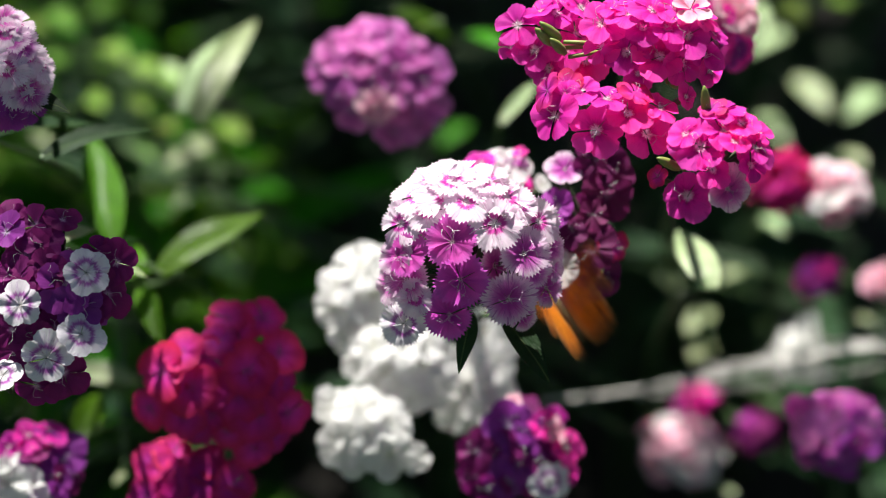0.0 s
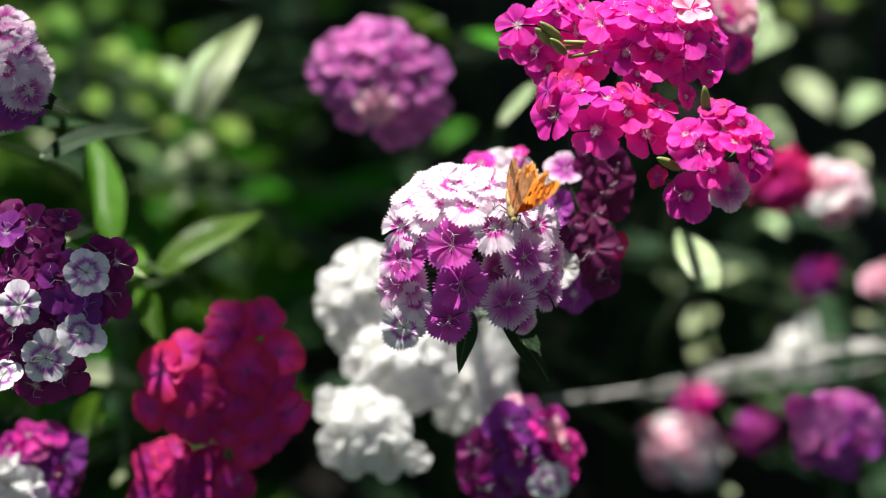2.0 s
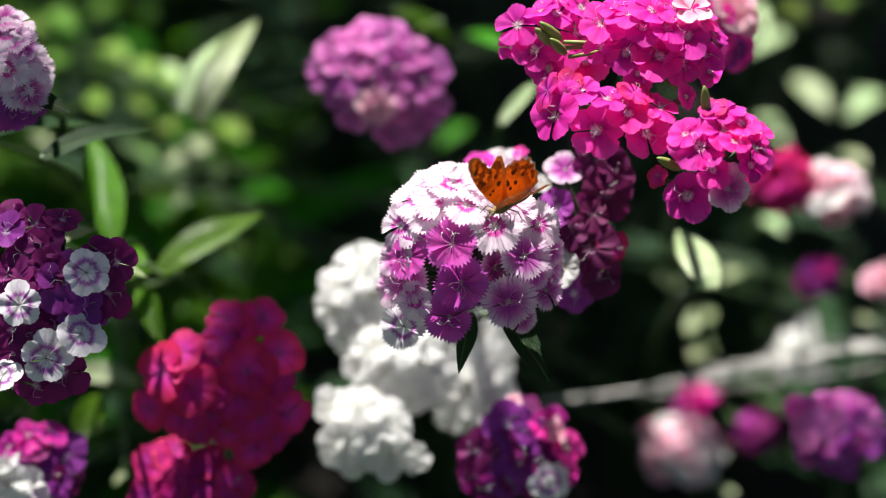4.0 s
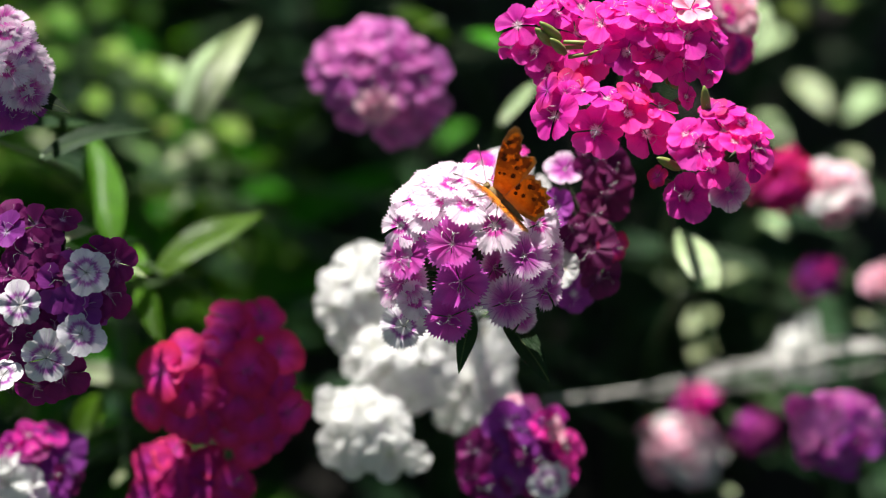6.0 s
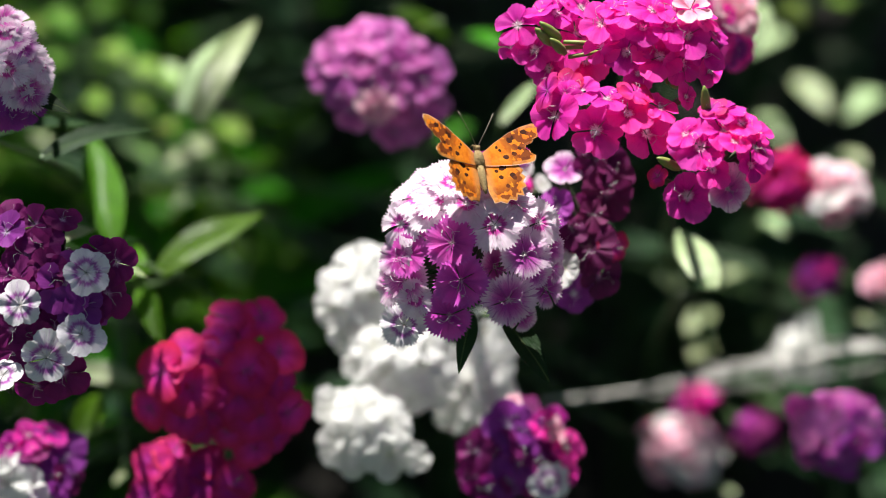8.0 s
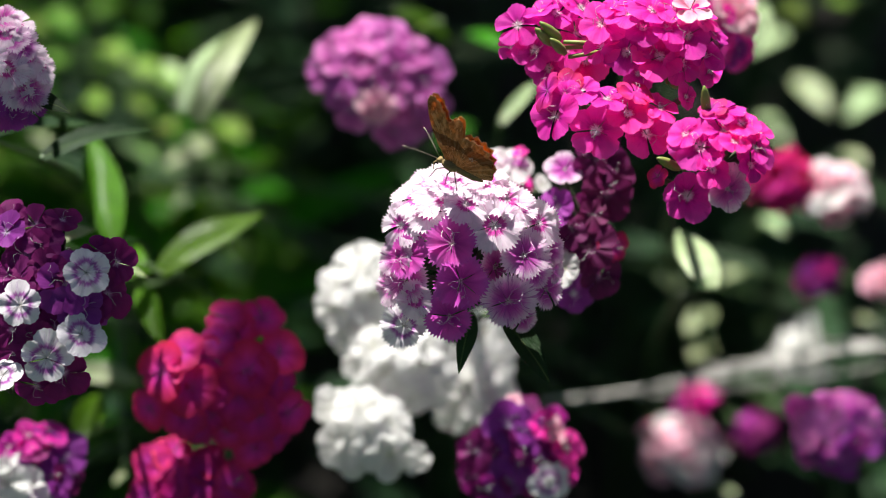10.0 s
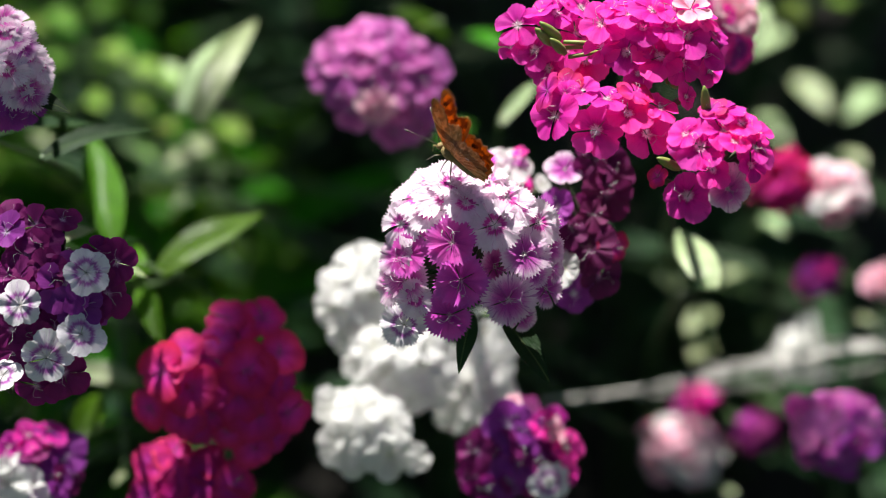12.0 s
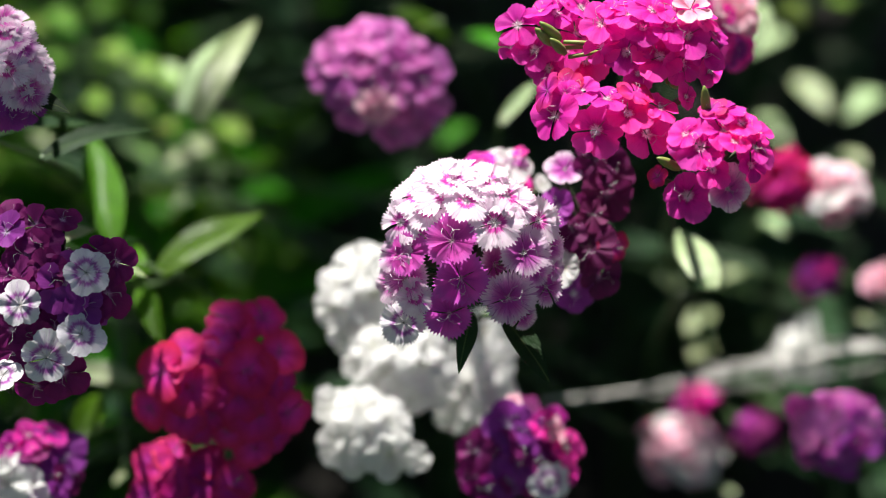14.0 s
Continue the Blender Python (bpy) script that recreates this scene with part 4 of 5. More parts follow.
# ---- unseen shrubs added behind the bed to shade it ----
# gaps kept open along the sun's way to light chosen spots, and how wide
GAPS_LEFT = [((-0.2308, 0.5649, 0.2607), 0.045), ((-0.1944, 0.5831, 0.2519), 0.045), ((-0.1911, 0.5709, 0.2345), 0.05), ((-0.2065, 0.5399, 0.2250), 0.04), ((-0.1682, 0.5625, 0.2224), 0.05),
             ((-0.0949, 0.2442, 0.4303), 0.032), ((-0.1045, 0.2164, 0.4255), 0.016), ((-0.1279, 0.3635, 0.3043), 0.03), ((-0.1279, 0.3515, 0.2872), 0.026), ((-0.1456, 0.1458, 0.4380), 0.030), ((-0.0865, 0.1242, 0.4246), 0.028),
             ((-0.0694, 0.4254, 0.2358), 0.016), ((-0.0063, 0.3054, 0.4131), 0.02), ((-0.0258, 0.1774, 0.4569), 0.045), ((-0.0701, 0.6593, 0.2212), 0.03), ((-0.1250, 0.6140, 0.1564), 0.025), ((-0.1769, 0.5530, 0.1739), 0.02), ((0.0044, 0.4773, 0.2402), 0.03)]
GAPS_LOW = [((0.0092, -0.0087, 0.5137), 0.05), ((-0.0168, 0.0011, 0.5190), 0.03), ((0.0352, 0.0344, 0.5665), 0.042), ((0.0672, 0.0332, 0.5649), 0.06), ((0.0626, 0.0087, 0.5473), 0.045), ((0.0946, 0.0019, 0.5376), 0.045), ((-0.1440, 0.1396, 0.3333), 0.014), ((-0.1399, 0.0516, 0.3820), 0.012), ((-0.1489, 0.0172, 0.4025), 0.004), ((-0.1392, 0.1070, 0.3041), 0.008),
            ((-0.1651, 0.0054, 0.3857), 0.006), ((-0.1165, 0.0425, 0.4561), 0.010), ((-0.0309, 0.1082, 0.4105), 0.04), 
            ((0.0177, 0.1004, 0.3818), 0.02), ((-0.0193, 0.0897, 0.3840), 0.05), ((-0.0299, 0.0458, 0.3824), 0.006), ((0.0118, 0.0910, 0.3685), 0.010), ((0.0288, 0.0296, 0.3854), 0.0), ((0.0443, 0.0322, 0.3890), 0.022)]
GAPS_RIGHT = [((0.2094, 0.5256, 0.2395), 0.032), ((0.2332, 0.5295, 0.2276), 0.032), ((0.1850, 0.5498, 0.2566), 0.032), ((0.1882, 0.5203, 0.2145), 0.032),
              ((0.1011, 0.1094, 0.4209), 0.032), ((0.1745, 0.2187, 0.3765), 0.034), ((0.1491, 0.3449, 0.2429), 0.032), ((0.1285, 0.3140, 0.2336), 0.032), ((0.1293, 0.3050, 0.2207), 0.032), ((0.1173, 0.3416, 0.2382), 0.014), ((0.1731, 0.3752, 0.2512), 0.014), ((0.2141, 0.3952, 0.2798), 0.014), ((0.1162, 0.2352, 0.2257), 0.038)]
GAPS_FLOWERS = [((-0.1528, 0.0298, 0.5600), 0.0), ((-0.0882, 0.0264, 0.4331), -0.008), ((0.0318, 0.1789, 0.4504), 0.016), ((0.1512, 0.2193, 0.3861), 0.012), ((-0.1485, 0.0205, 0.3985), 0.006), ((-0.1851, 0.4380, 0.2886), 0.012), ((-0.1597, 0.4217, 0.2653), 0.014), ((-0.2019, 0.3586, 0.3148), 0.01), ((-0.1477, 0.4311, 0.2788), 0.02), ((0.1882, 0.4819, 0.3165), 0.014), ((0.1601, 0.3935, 0.3646), 0.02), ((0.1144, 0.3458, 0.2441), 0.014)]
STALK_GAPS = [((-0.2165, 0.4594, 0.3192), 0.022), ((-0.2009, 0.4628, 0.3241), 0.022), ((-0.1731, 0.4525, 0.3094), 0.022), ((-0.1561, 0.4474, 0.3021), 0.022), ((-0.1432, 0.4443, 0.2977), 0.022), ((-0.1618, 0.4380, 0.2886), 0.022), ((-0.1492, 0.4314, 0.2793), 0.022), ((-0.1103, 0.4290, 0.2759), 0.022),
              ((0.1056, 0.2243, 0.2625), 0.012), ((0.1456, 0.2286, 0.2686), 0.03), ((0.1842, 0.2252, 0.2812), 0.035), ((0.1243, 0.2263, 0.2653), 0.02), ((0.1461, 0.2464, 0.2068), 0.014), ((0.2140, 0.3228, 0.2288), 0.02), ((0.1385, 0.2273, 0.1970), 0.012), ((0.2051, 0.2369, 0.3152), 0.014)]


rnd = random.Random(31)
# scattered smaller gaps that dapple the bed's left and right with sun
CHANCE_GAPS = [((rnd.uniform(-0.46, -0.15), rnd.uniform(0.3, 1.15), 0.22), rnd.uniform(0.0, 0.009)) for i in range(85)]
CHANCE_GAPS += [((rnd.uniform(0.12, 0.46), rnd.uniform(0.35, 1.1), 0.2), rnd.uniform(0.0, 0.008)) for i in range(16)]


def in_gap(c):
    """Whether a leaf at c would hang in one of the gaps."""
    for p, wide in GAPS_LEFT + GAPS_LOW + GAPS_RIGHT + GAPS_FLOWERS + STALK_GAPS + CHANCE_GAPS:
        v = c - Vector(p)
        if (v - sun_way * v.dot(sun_way)).length < wide * 0.75 + 0.019:
            return True
    return False


def shrub(x, y, height, width, seed, density, thin_below):
    """A tall loose shrub added out of view to cast shade: forked stems and a ragged crown of small leaves."""
    rnd = random.Random(seed)
    plant = thing("shrub", x, y, 0.0, "unseen tall shrub added behind the bed for shade", "shrub", "shrubs behind the bed")
    for k in range(5):
        a = rnd.uniform(-0.5, 0.5) * width
        bm = bmesh.new()
        pts = curve_points((a * 0.3, rnd.uniform(-0.05, 0.05), -0.02), (a, rnd.uniform(-0.12, 0.12), height * rnd.uniform(0.75, 0.95)), (rnd.uniform(-0.05, 0.05), 0, 0))
        tube(bm, pts, [0.014 - 0.0014 * i for i in range(8)], 8)
        part("trunk", bm, BARK_GREY, plant)
    verts, faces = [], []
    for k in range(int(density * width * height / 2.0)):
        u, v, w = rnd.uniform(-0.55, 0.55) * width, rnd.uniform(-0.2, 0.2), rnd.uniform(0.12, 1.0)
        w *= 1 - 0.22 * abs(noise.noise(Vector((u * 3 + x, seed, 0))))
        if w * height < 2.4 and rnd.random() < thin_below:
            continue
        c = Vector((u, v, w * height))
        if noise.noise(c * 3.2 + Vector((x, y, seed))) < -0.12:
            continue
        way = Vector((rnd.gauss(0, 1), rnd.gauss(0, 1), rnd.gauss(0, 0.6))).normalized()
        if in_gap(Vector((x, y, 0)) + c + way * 0.045):
            continue
        across = way.cross(Vector((rnd.gauss(0, 0.4), rnd.gauss(0, 0.4), 1))).normalized()
        fold = way.cross(across).normalized() * 0.003
        ln, wd = rnd.uniform(0.07, 0.11), rnd.uniform(0.020, 0.030)
        n = len(verts)
        verts += [c, c + way * ln * 0.45 + across * wd + fold, c + way * ln, c + way * ln * 0.45 - across * wd + fold, c + way * ln * 0.45]
        faces += [(n, n + 1, n + 4), (n + 1, n + 2, n + 4), (n + 2, n + 3, n + 4), (n + 3, n, n + 4)]
    me = bpy.data.meshes.new("crown")
    me.from_pydata(verts, [], faces)
    me.materials.append(CROWN)
    tagged(part("crown", me, None, plant), kind="stuff")


BARK_GREY = plain_material("grey_bark", (0.10, 0.08, 0.06), (0.20, 0.17, 0.13), 0.9, 80.0, 0.003, 0.7)
CROWN = leaf_material("shrub_leaf", (0.03, 0.08, 0.015), (0.07, 0.15, 0.03), 0.3)
for i, (hx, hy, hh, hw, dense, thin_low) in enumerate((
        (-1.10, 1.50, 3.35, 0.95, 1900, 0.75), (-0.64, 1.56, 3.25, 0.40, 4500, 0.9), (-0.45, 1.54, 2.62, 0.36, 2600, 0.1), (0.02, 1.50, 2.4, 0.56, 2300, 0.3),
        (0.62, 1.48, 2.4, 0.60, 2000, 0.35), (1.25, 1.50, 2.5, 0.70, 1200, 0.5))):
    shrub(hx, hy, hh, hw, i, dense, thin_low)


# ---- butterfly ----
def wing_material(name, base, blot, spots, under=False):
    m, tree, links, bsdf = nodes_of(name)
    bsdf.inputs["Roughness"].default_value = 0.6
    bsdf.inputs["Specular IOR Level"].default_value = 0.2
    co = tree.new("ShaderNodeTexCoord").outputs["Object"]
    xyz = tree.new("ShaderNodeSeparateXYZ")
    links.new(co, xyz.inputs[0])
    flat = tree.new("ShaderNodeCombineXYZ")
    flat_x = maths(tree, links, "ABSOLUTE", xyz.outputs[0])
    links.new(flat_x, flat.inputs[0])
    links.new(xyz.outputs[1], flat.inputs[1])
    fine = node(tree, "TexNoise", Scale=900.0 if under else 500.0, Detail=4.0, Roughness=0.6)
    wide = node(tree, "TexNoise", Scale=260.0 if under else 150.0, Detail=2.0)
    links.new(flat.outputs[0], fine.inputs["Vector"])
    links.new(flat.outputs[0], wide.inputs["Vector"])
    fac = maths(tree, links, "MULTIPLY", maths(tree, links, "ADD", fine.outputs[0], wide.outputs[0]), 0.5)
    col = ramp(tree, links, fac, (0.36 if under else 0.3, blot), (0.62 if under else 0.55, base))
    if under:
        rays = node(tree, "TexNoise", Scale=1.0, Detail=3.0, Roughness=0.7)
        fan = tree.new("ShaderNodeCombineXYZ")
        links.new(maths(tree, links, "MULTIPLY", maths(tree, links, "ARCTAN2", xyz.outputs[1], flat_x), 12.0), fan.inputs[0])
        links.new(maths(tree, links, "MULTIPLY", flat_x, 160.0), fan.inputs[1])
        links.new(fan.outputs[0], rays.inputs["Vector"])
        col = mixed(tree, links, maths(tree, links, "MULTIPLY", maths(tree, links, "GREATER_THAN", rays.outputs[0], 0.54), 0.85), col, (0.95, 0.64, 0.32))
        reach = maths(tree, links, "ADD", maths(tree, links, "MULTIPLY", flat_x, 1.0), maths(tree, links, "MULTIPLY", wide.outputs[0], 0.006))
        band = maths(tree, links, "MULTIPLY", maths(tree, links, "GREATER_THAN", reach, 0.0115), maths(tree, links, "LESS_THAN", reach, 0.0150))
        col = mixed(tree, links, maths(tree, links, "MULTIPLY", band, 0.7), col, (0.13, 0.045, 0.018))
    mask = None
    for x, y, r in spots:
        dist = tree.new("ShaderNodeVectorMath")
        dist.operation = "DISTANCE"
        links.new(flat.outputs[0], dist.inputs[0])
        dist.inputs[1].default_value = (x / 1000, y / 1000, 0)
        edge = maths(tree, links, "ADD", dist.outputs["Value"], maths(tree, links, "MULTIPLY", maths(tree, links, "SUBTRACT", fine.outputs[0], 0.5), 0.0012))
        one = maths(tree, links, "LESS_THAN", edge, r * 0.78 / 1000)
        mask = one if mask is None else maths(tree, links, "MAXIMUM", mask, one)
    if mask is not None:
        col = mixed(tree, links, mask, col, (0.75, 0.72, 0.62) if under else (0.055, 0.016, 0.006))
    if not under:
        rust = node(tree, "TexNoise", Scale=290.0, Detail=2.0, Roughness=0.5)
        links.new(flat.outputs[0], rust.inputs["Vector"])
        dist = tree.new("ShaderNodeVectorMath")
        dist.operation = "DISTANCE"
        links.new(flat.outputs[0], dist.inputs[0])
        dist.inputs[1].default_value = (0.002, 0.001, 0)
        outer = maths(tree, links, "MULTIPLY", maths(tree, links, "SUBTRACT", dist.outputs["Value"], 0.0085), 190.0, True)
        bars = maths(tree, links, "MULTIPLY", maths(tree, links, "GREATER_THAN", rust.outputs[0], 0.47), outer)
        col = mixed(tree, links, maths(tree, links, "MULTIPLY", bars, 0.92), col, (0.17, 0.038, 0.008))
        down = maths(tree, links, "SUBTRACT", 1.0, maths(tree, links, "MULTIPLY", flat_x, 200.0, True))
        col = mixed(tree, links, maths(tree, links, "MULTIPLY", down, 0.8), col, (0.46, 0.33, 0.17))
    thin(m, tree, links, bsdf, col, 0.6 if under else 0.28)
    return m


ORANGE, RUST, BARK, BARK_DARK = (0.82, 0.265, 0.015), (0.54, 0.09, 0.005), (0.92, 0.50, 0.18), (0.28, 0.11, 0.035)
FORE_TOP = wing_material("orange_forewing", ORANGE, RUST, [(7.6, 6.4, 0.8), (8.8, 5.2, 0.7), (13, 9.0, 1.5), (14.2, 9.9, 1.4), (18.6, 11.8, 1.4), (19.8, 11.2, 1.1), (10.6, 2.4, 1.3), (13.8, 3.6, 1.1), (16.4, 5.8, 1.0), (17.0, 1.2, 1.2), (18.4, 1.6, 0.9)])
HIND_TOP = wing_material("orange_hindwing", ORANGE, RUST, [(8.2, -1.6, 1.2), (9.2, -1.3, 1.0), (6.0, -2.6, 0.9), (7.4, -5.0, 1.0), (11.8, -4.4, 1.4), (12.4, -5.4, 1.1), (9.4, -8.4, 0.9)])
FORE_UNDER = wing_material("bark_brown_forewing", BARK, BARK_DARK, [], True)
HIND_UNDER = wing_material("bark_brown_hindwing", BARK, BARK_DARK, [(8.0, -5.2, 0.6), (8.5, -5.9, 0.45), (7.6, -6.1, 0.4)], True)
# rim brown lightened to imitate backlight along the wing's edge
RIM = plain_material("backlit_wing_rim", (0.20, 0.085, 0.035), (0.55, 0.34, 0.20), 0.6, 600.0)
BORDER = plain_material("brown_and_orange_wing_border", (0.13, 0.032, 0.008), (0.80, 0.30, 0.03), 0.6, 620.0)
FUR = plain_material("tawny_fur", (0.11, 0.075, 0.025), (0.33, 0.24, 0.10), 0.9, 1500.0, 0.0004, 0.8)
FEELER = plain_material("feeler_dark", (0.05, 0.04, 0.03), (0.20, 0.17, 0.12), 0.6, 900.0)

FOREWING = [(0.8, 3.6), (7, 8.2), (13, 11.8), (18, 13.9), (22.4, 15.0), (25.2, 14.6), (25.9, 12.6), (24.9, 11.6), (24.6, 10.0), (22.2, 9.2), (21.2, 7.4), (18.8, 6.6), (18.2, 4.8),
            (20.0, 4.2), (20.2, 2.8), (21.8, 2.4), (21.0, 0.4), (19.0, -0.2), (15, -0.8), (9, -0.9), (4, -0.8), (0.8, -0.6)]
HINDWING = [(0.8, 1.4), (7, 1.2), (12, 0.9), (14.8, -0.8), (16.2, -2.6), (15.2, -3.8), (16.6, -5.2), (15.2, -7.0), (16.2, -8.8), (14.4, -9.8),
            (14.7, -12.4), (12.3, -12.0), (11.5, -14.2), (9.2, -13.6), (7.7, -15.2), (5.4, -14.4), (3.2, -14.8), (1.8, -11), (0.9, -5)]


def wing(name, outline, side, top, under, lift, parent):
    """A ragged-edged wing of two scale layers with a rim paled as if backlit, hinged on the body's axis."""
    bm = bmesh.new()
    n = len(outline)
    cx, cy = sum(p[0] for p in outline) / n, sum(p[1] for p in outline) / n
    fine = []
    for (ax, ay), (bx, by) in zip(outline, outline[1:] + outline[:1]):
        for s in (0.0, 0.5):
            fine.append((ax + (bx - ax) * s, ay + (by - ay) * s))
    rings = []
    for layer, z0 in ((0, 0.00009), (1, -0.00009)):
        made = []
        for shrink in (1.0, 0.965, 0.80, 0.4):
            ring = []
            for x, y in fine:
                px, py = cx + (x - cx) * shrink, cy + (y - cy) * shrink
                if shrink == 0.965 and x < 3:
                    px, py = x + (cx - x) * 0.02, y + (cy - y) * 0.02
                bow = -0.0003 * math.sin(px / 25 * math.pi) + 0.0001 * math.sin(px * 0.9 + py * 0.7)
                ring.append(bm.verts.new((side * px / 1000, py / 1000, z0 * (0.3 if shrink == 1.0 else 1) + bow + lift)))
            made.append(ring)
        made.append([bm.verts.new((side * cx / 1000, cy / 1000, z0 - 0.0003 * math.sin(cx / 25 * math.pi) + lift))])
        m = len(fine)
        flip = (side < 0) != (layer == 1)
        for k in range(3):
            for i in range(m):
                f = [made[k][i], made[k][(i + 1) % m], made[k + 1][(i + 1) % m], made[k + 1][i]]
                x, y = fine[i]
                outer = k == 1 and layer == 0 and (x > 17 or (x > 13 and y < 3) or y < -8.5)
                bm.faces.new(f if flip else f[::-1]).material_index = 2 if k == 0 and layer == 0 else 3 if outer else layer
        for i in range(m):
            f = [made[3][i], made[3][(i + 1) % m], made[4][0]]
            bm.faces.new(f if flip else f[::-1]).material_index = layer
        rings.append(made[0])
    m = len(fine)
    for i in range(m):
        bm.faces.new((rings[0][i], rings[1][i], rings[1][(i + 1) % m], rings[0][(i + 1) % m])).material_index = 2
    return part(name, bm, [top, under, RIM, BORDER], parent, "", pose(0, 0, -0.0006))


def blob(bm, centre, size, seed, segs=14, rings=9):
    """A rounded, slightly uneven body segment."""
    rnd_ = random.Random(seed)
    made = bmesh.ops.create_uvsphere(bm, u_segments=segs, v_segments=rings, radius=1.0)["verts"]
    for v in made:
        k = 1 + rnd_.uniform(-0.05, 0.05)
        v.co = Vector((v.co.x * size[0] * k, v.co.y * size[1] * k, v.co.z * size[2] * k)) + Vector(centre)


butterfly = thing("butterfly", 0, 0, 0.5, "orange butterfly with black spots and ragged wing edges", "butterfly")
bm = bmesh.new()
blob(bm, (0, 0.0018, 0), (0.0020, 0.0038, 0.0019), 1)
hair = random.Random(5)
for k in range(170):
    a, y = hair.uniform(0, math.tau), hair.uniform(-0.0025, 0.0055)
    r = 0.0019 * math.sqrt(max(0.05, 1 - ((y - 0.0018) / 0.0040) ** 2))
    p0 = Vector((math.cos(a) * r, y, math.sin(a) * r))
    p1 = p0 + Vector((math.cos(a), hair.uniform(-1.6, -0.4), math.sin(a))).normalized() * hair.uniform(0.0006, 0.0014)
    w0 = Vector((-math.sin(a), 0, math.cos(a))) * 0.00006
    bm.faces.new([bm.verts.new(v) for v in (p0 - w0, p0 + w0, p1)])
part("thorax", bm, FUR, butterfly)
bm = bmesh.new()
tube(bm, [(0, -0.001, 0), (0, -0.004, 0.0001), (0, -0.0075, 0), (0, -0.0100, 0.0002), (0, -0.0114, 0.0003)], [0.0013, 0.0014, 0.0012, 0.0008, 0.0003], 10)
part("abdomen", bm, FUR, butterfly)
bm = bmesh.new()
blob(bm, (0, 0.0062, 0.0001), (0.0012, 0.0012, 0.0011), 2)
for s in (-1, 1):
    blob(bm, (s * 0.0009, 0.0066, 0.0003), (0.0006, 0.0007, 0.0007), 3, 8, 6)
tube(bm, [(0, 0.0070, -0.0004), (0, 0.0085, -0.0020), (0, 0.0080, -0.0050)], [0.0003, 0.0002, 0.0002], 5)
part("head", bm, FUR, butterfly)
for s in (-1, 1):
    bm = bmesh.new()
    tube(bm, [(s * 0.0005, 0.0070, 0.0007), (s * 0.0032, 0.0115, 0.0024), (s * 0.0060, 0.0162, 0.0036), (s * 0.0066, 0.0172, 0.0038), (s * 0.0072, 0.0182, 0.0039)],
         [0.00014, 0.00013, 0.00014, 0.00034, 0.00024], 6)
    part("antenna", bm, FEELER, butterfly)
for s in (-1, 1):
    for y0, y1 in ((0.0035, 0.0070), (0.0010, 0.0005), (-0.0005, -0.0045)):
        bm = bmesh.new()
        tube(bm, [(s * 0.001, y0, -0.0012), (s * 0.0038, (y0 + y1) / 2, -0.0010), (s * 0.0046, y1, -0.0052)], [0.0003, 0.00025, 0.00012], 5)
        part("leg", bm, FEELER, butterfly)
wings = {}
for s, word in ((1, "right"), (-1, "left")):
    wings[word] = [wing("forewing", FOREWING, s, FORE_TOP, FORE_UNDER, 0.00025, butterfly), wing("hindwing", HINDWING, s, HIND_TOP, HIND_UNDER, -0.00015, butterfly)]


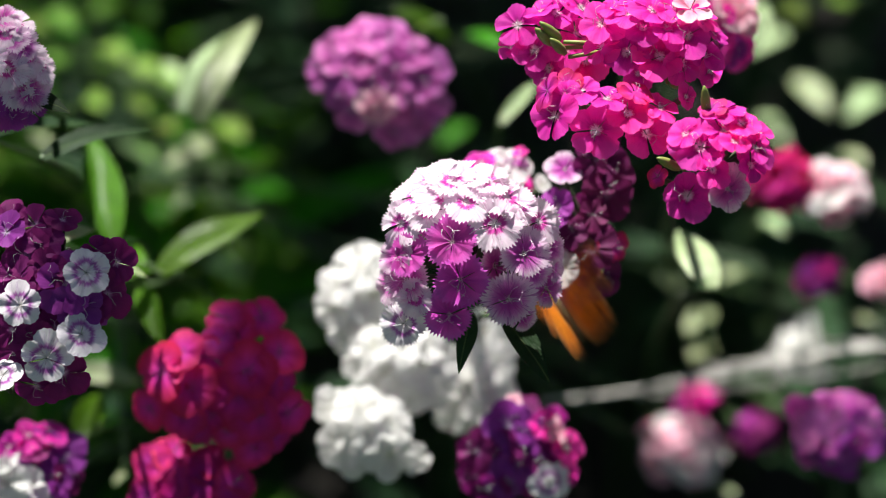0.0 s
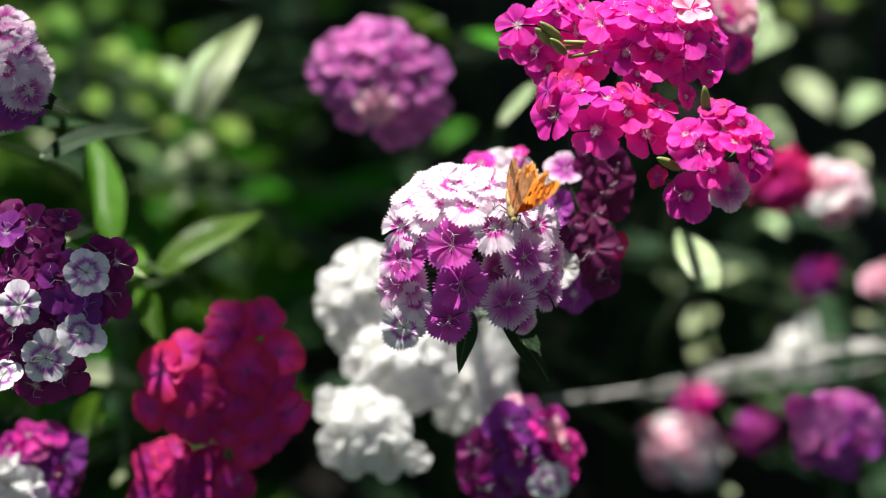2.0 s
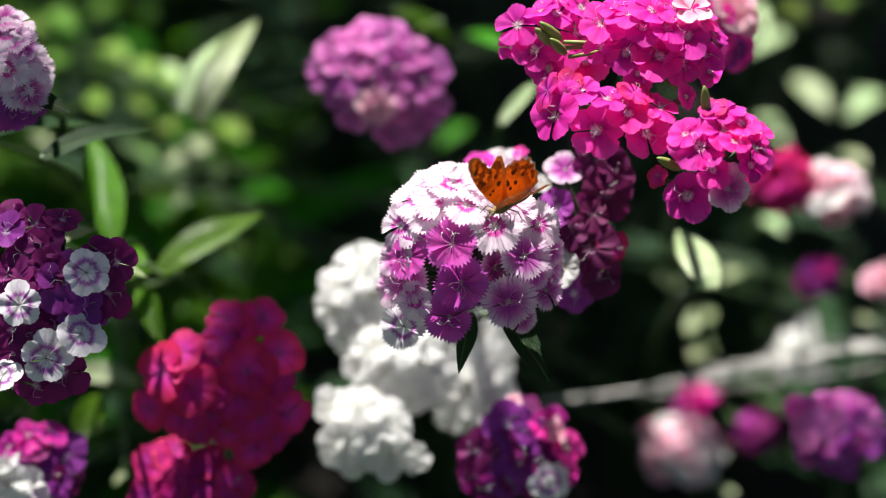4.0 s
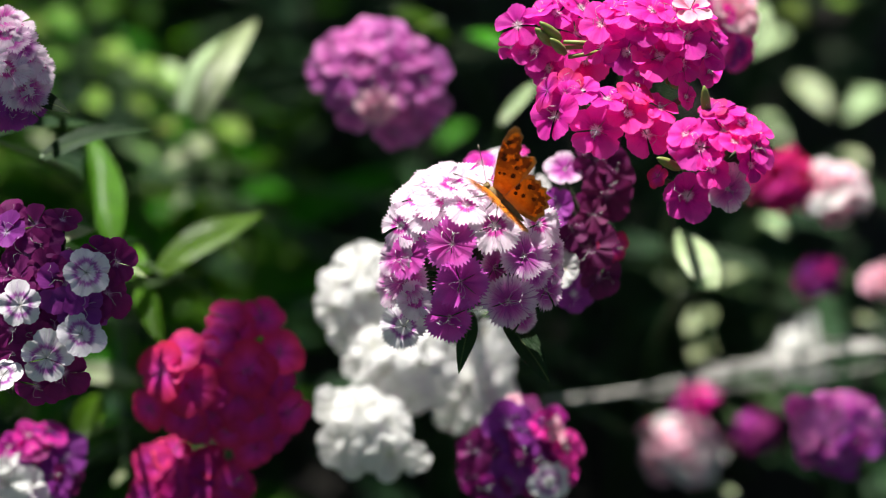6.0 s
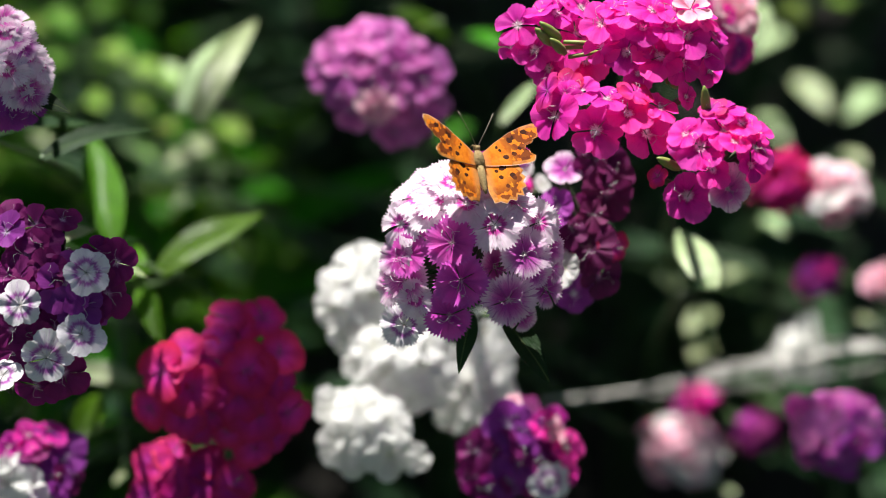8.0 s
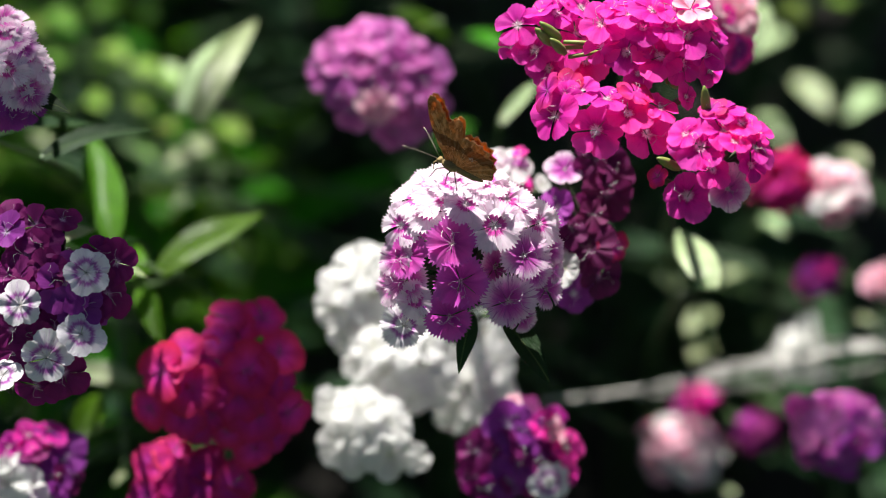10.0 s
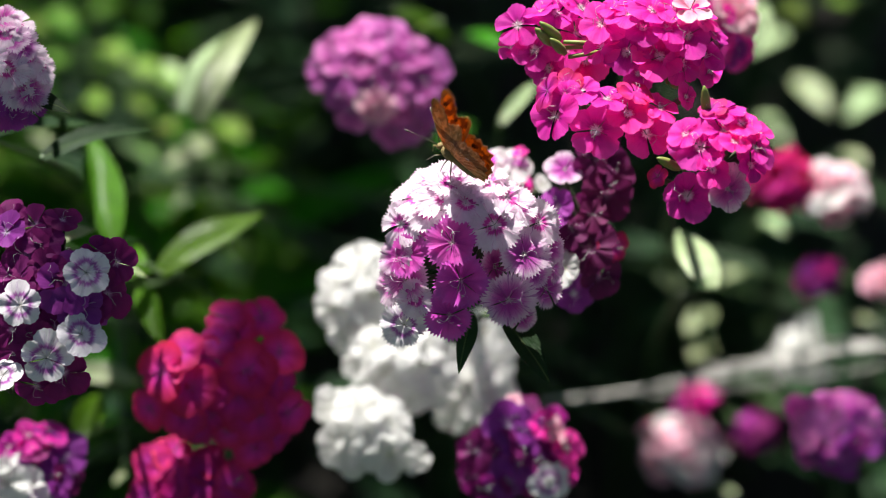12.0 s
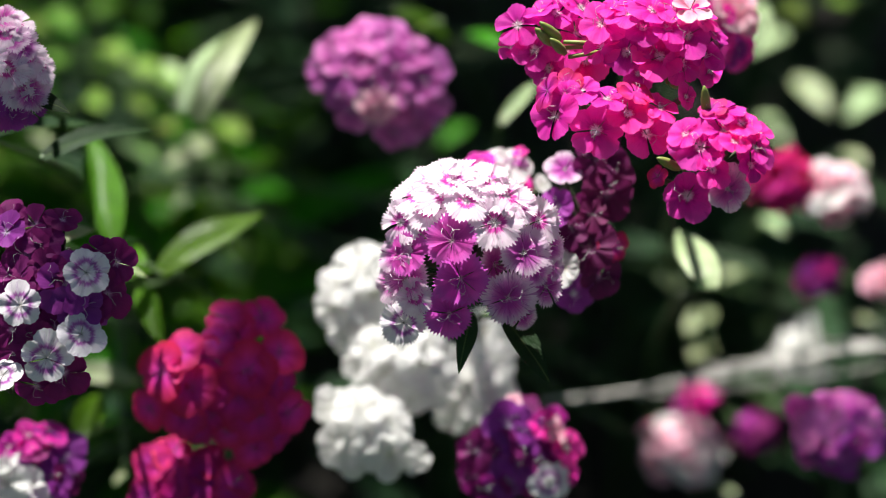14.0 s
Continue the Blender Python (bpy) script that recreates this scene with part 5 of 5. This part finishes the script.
def motions():
    # the flower nods under the butterfly's weight
    b = main_flower.location.copy()
    walk(main_flower, [(t, pose(b.x, b.y, b.z, lean)) for t, lean in (
        (0.0, 0.03), (0.2, 0.03), (0.5, 0.08), (1.0, 0.13), (2.0, 0.13), (3.0, 0.10), (5.5, 0.10), (6.5, 0.08), (8.0, 0.05), (10.5, 0.08),
        (11.0, 0.03), (11.5, 0.05), (12.0, 0.05), (12.4, -0.01), (13.0, 0.01), (14.0, 0.0))])
    # time, place and turn of the body, then how far the right and left wings are raised
    flight = [
        (0.0, pose(0.0445, 0.0166, 0.4600, 48, -10, 46), 44, 40),
        (0.1, pose(0.0201, -0.0225, 0.5264, 40, -11, 46), 71, 71),
        (0.2, pose(0.0187, -0.0246, 0.5312, 20, -27, 80), 78, 77),
        (0.3, pose(0.0207, -0.0245, 0.5303, 21, -22, 80), 66, 68),
        (0.4, pose(0.0206, -0.0245, 0.5306, 18, -24, 81), 57, 57),
        (0.5, pose(0.0198, -0.0224, 0.5324, 0, -8, 100), 26, 22),
        (0.7, pose(0.0177, -0.0222, 0.5321, 3, -26, 109), 63, 58),
        (0.9, pose(0.0184, -0.0227, 0.5309, 8, -10, 124), 79, 76),
        (1.0, pose(0.0173, -0.0237, 0.5311, 4, -6, 122), 83, 82),
        (1.2, pose(0.0182, -0.0225, 0.5311, -2, -16, 126), 62, 59),
        (1.5, pose(0.0190, -0.0223, 0.5300, 8, -17, 152), 44, 44),
        (1.7, pose(0.0208, -0.0221, 0.5302, 10, -16, 163), 63, 62),
        (1.9, pose(0.0232, -0.0205, 0.5308, 4, -26, 176), 76, 72),
        (2.0, pose(0.0237, -0.0207, 0.5312, -4, -22, 188), 79, 77),
        (2.1, pose(0.0223, -0.0212, 0.5314, -16, -26, 178), 59, 57),
        (2.2, pose(0.0223, -0.0216, 0.5313, -12, -30, 164), 53, 51),
        (2.5, pose(0.0210, -0.0221, 0.5306, -17, -29, 153), 74, 74),
        (2.7, pose(0.0203, -0.0225, 0.5307, -8, -30, 148), 88, 88),
        (3.0, pose(0.0212, -0.0211, 0.5322, -19, -29, 142), 86, 85),
        (3.2, pose(0.0212, -0.0215, 0.5320, -19, -23, 149), 88, 88),
        (3.8, pose(0.0217, -0.0202, 0.5321, -7, -21, 135), 62, 62),
        (4.5, pose(0.0224, -0.0184, 0.5323, 9, -19, 116), 84, 84),
        (5.3, pose(0.0232, -0.0164, 0.5325, 27, -16, 94), 81, 82),
        (5.5, pose(0.0205, -0.0187, 0.5338, 24, -18, 57), 56, 66),
        (5.7, pose(0.0203, -0.0180, 0.5337, 37, -27, 64), 59, 69),
        (5.9, pose(0.0200, -0.0183, 0.5341, 41, -24, 53), 62, 71),
        (6.1, pose(0.0191, -0.0207, 0.5356, 41, -17, 49), 48, 47),
        (6.3, pose(0.0194, -0.0200, 0.5354, 44, -18, 47), 51, 66),
        (6.5, pose(0.0189, -0.0149, 0.5375, 43, -10, 35), 65, 64),
        (6.7, pose(0.0184, -0.0170, 0.5363, 34, -1, 38), 76, 78),
        (6.9, pose(0.0150, -0.0165, 0.5380, 40, -12, 34), 54, 52),
        (7.0, pose(0.0144, -0.0143, 0.5377, 41, -8, 38), 50, 40),
        (7.1, pose(0.0129, -0.0097, 0.5367, 41, -5, 44), 14, 15),
        (7.3, pose(0.0135, -0.0093, 0.5385, 31, 15, 51), 25, 30),
        (7.5, pose(0.0131, -0.0104, 0.5384, 22, 6, 36), 72, 73),
        (7.7, pose(0.0118, -0.0041, 0.5364, 29, 16, 36), 41, 45),
        (7.8, pose(0.0125, -0.0024, 0.5360, 27, 19, 34), 31, 34),
        (8.0, pose(0.0128, -0.0029, 0.5381, 35, 19, 25), 14, 17),
        (8.1, pose(0.0109, -0.0029, 0.5379, 32, 17, 40), 32, 37),
        (8.2, pose(0.0100, -0.0049, 0.5395, 37, -0, 34), 64, 63),
        (8.6, pose(0.0091, -0.0053, 0.5395, 32, -0, 38), 35, 35),
        (9.4, pose(0.0063, -0.0064, 0.5393, 20, 1, 50), 72, 72),
        (10.3, pose(0.0038, -0.0074, 0.5392, 8, 1, 63), 88, 88),
        (10.5, pose(0.0034, -0.0078, 0.5390, 8, 2, 66), 88, 88),
        (11.0, pose(-0.0006, -0.0043, 0.5366, 4, 1, 75), 88, 88),
        (11.5, pose(0.0012, -0.0052, 0.5390, 14, -9, 57), 88, 88),
        (11.9, pose(0.0036, 0.0001, 0.5387, 25, -8, 49), 88, 88),
        (12.0, pose(0.0035, 0.0008, 0.5384, 26, -9, 51), 83, 82),
        (12.1, pose(0.0032, 0.0166, 0.5411, 40, 0, 40), 40, 40),
        (12.2, pose(-0.0072, 0.0235, 0.5510, 35, 5, 30), 5, 5),
        (12.3, pose(-0.0243, 0.0329, 0.5992, 30, 0, 40), 45, 45),
        (12.4, pose(-0.0430, 0.0439, 0.6499, 25, 0, 50), 10, 10),
        (12.6, pose(-0.2500, -0.1000, 0.9500, 20, 0, 60), 60, 60),
        (13.0, pose(-0.9000, 0.0000, 1.2500, 10, 0, 60), 10, 10),
        (14.0, pose(-2.6000, 0.3000, 1.6000, 10, 0, 70), 50, 50),
    ]
    walk(butterfly, [(t, m) for t, m, right, left in flight])
    for w in wings["right"]:
        walk(w, [(t, pose(0, 0, -0.0006, 0, -right, 0)) for t, m, right, left in flight])
    for w in wings["left"]:
        walk(w, [(t, pose(0, 0, -0.0006, 0, left, 0)) for t, m, right, left in flight])


motions()
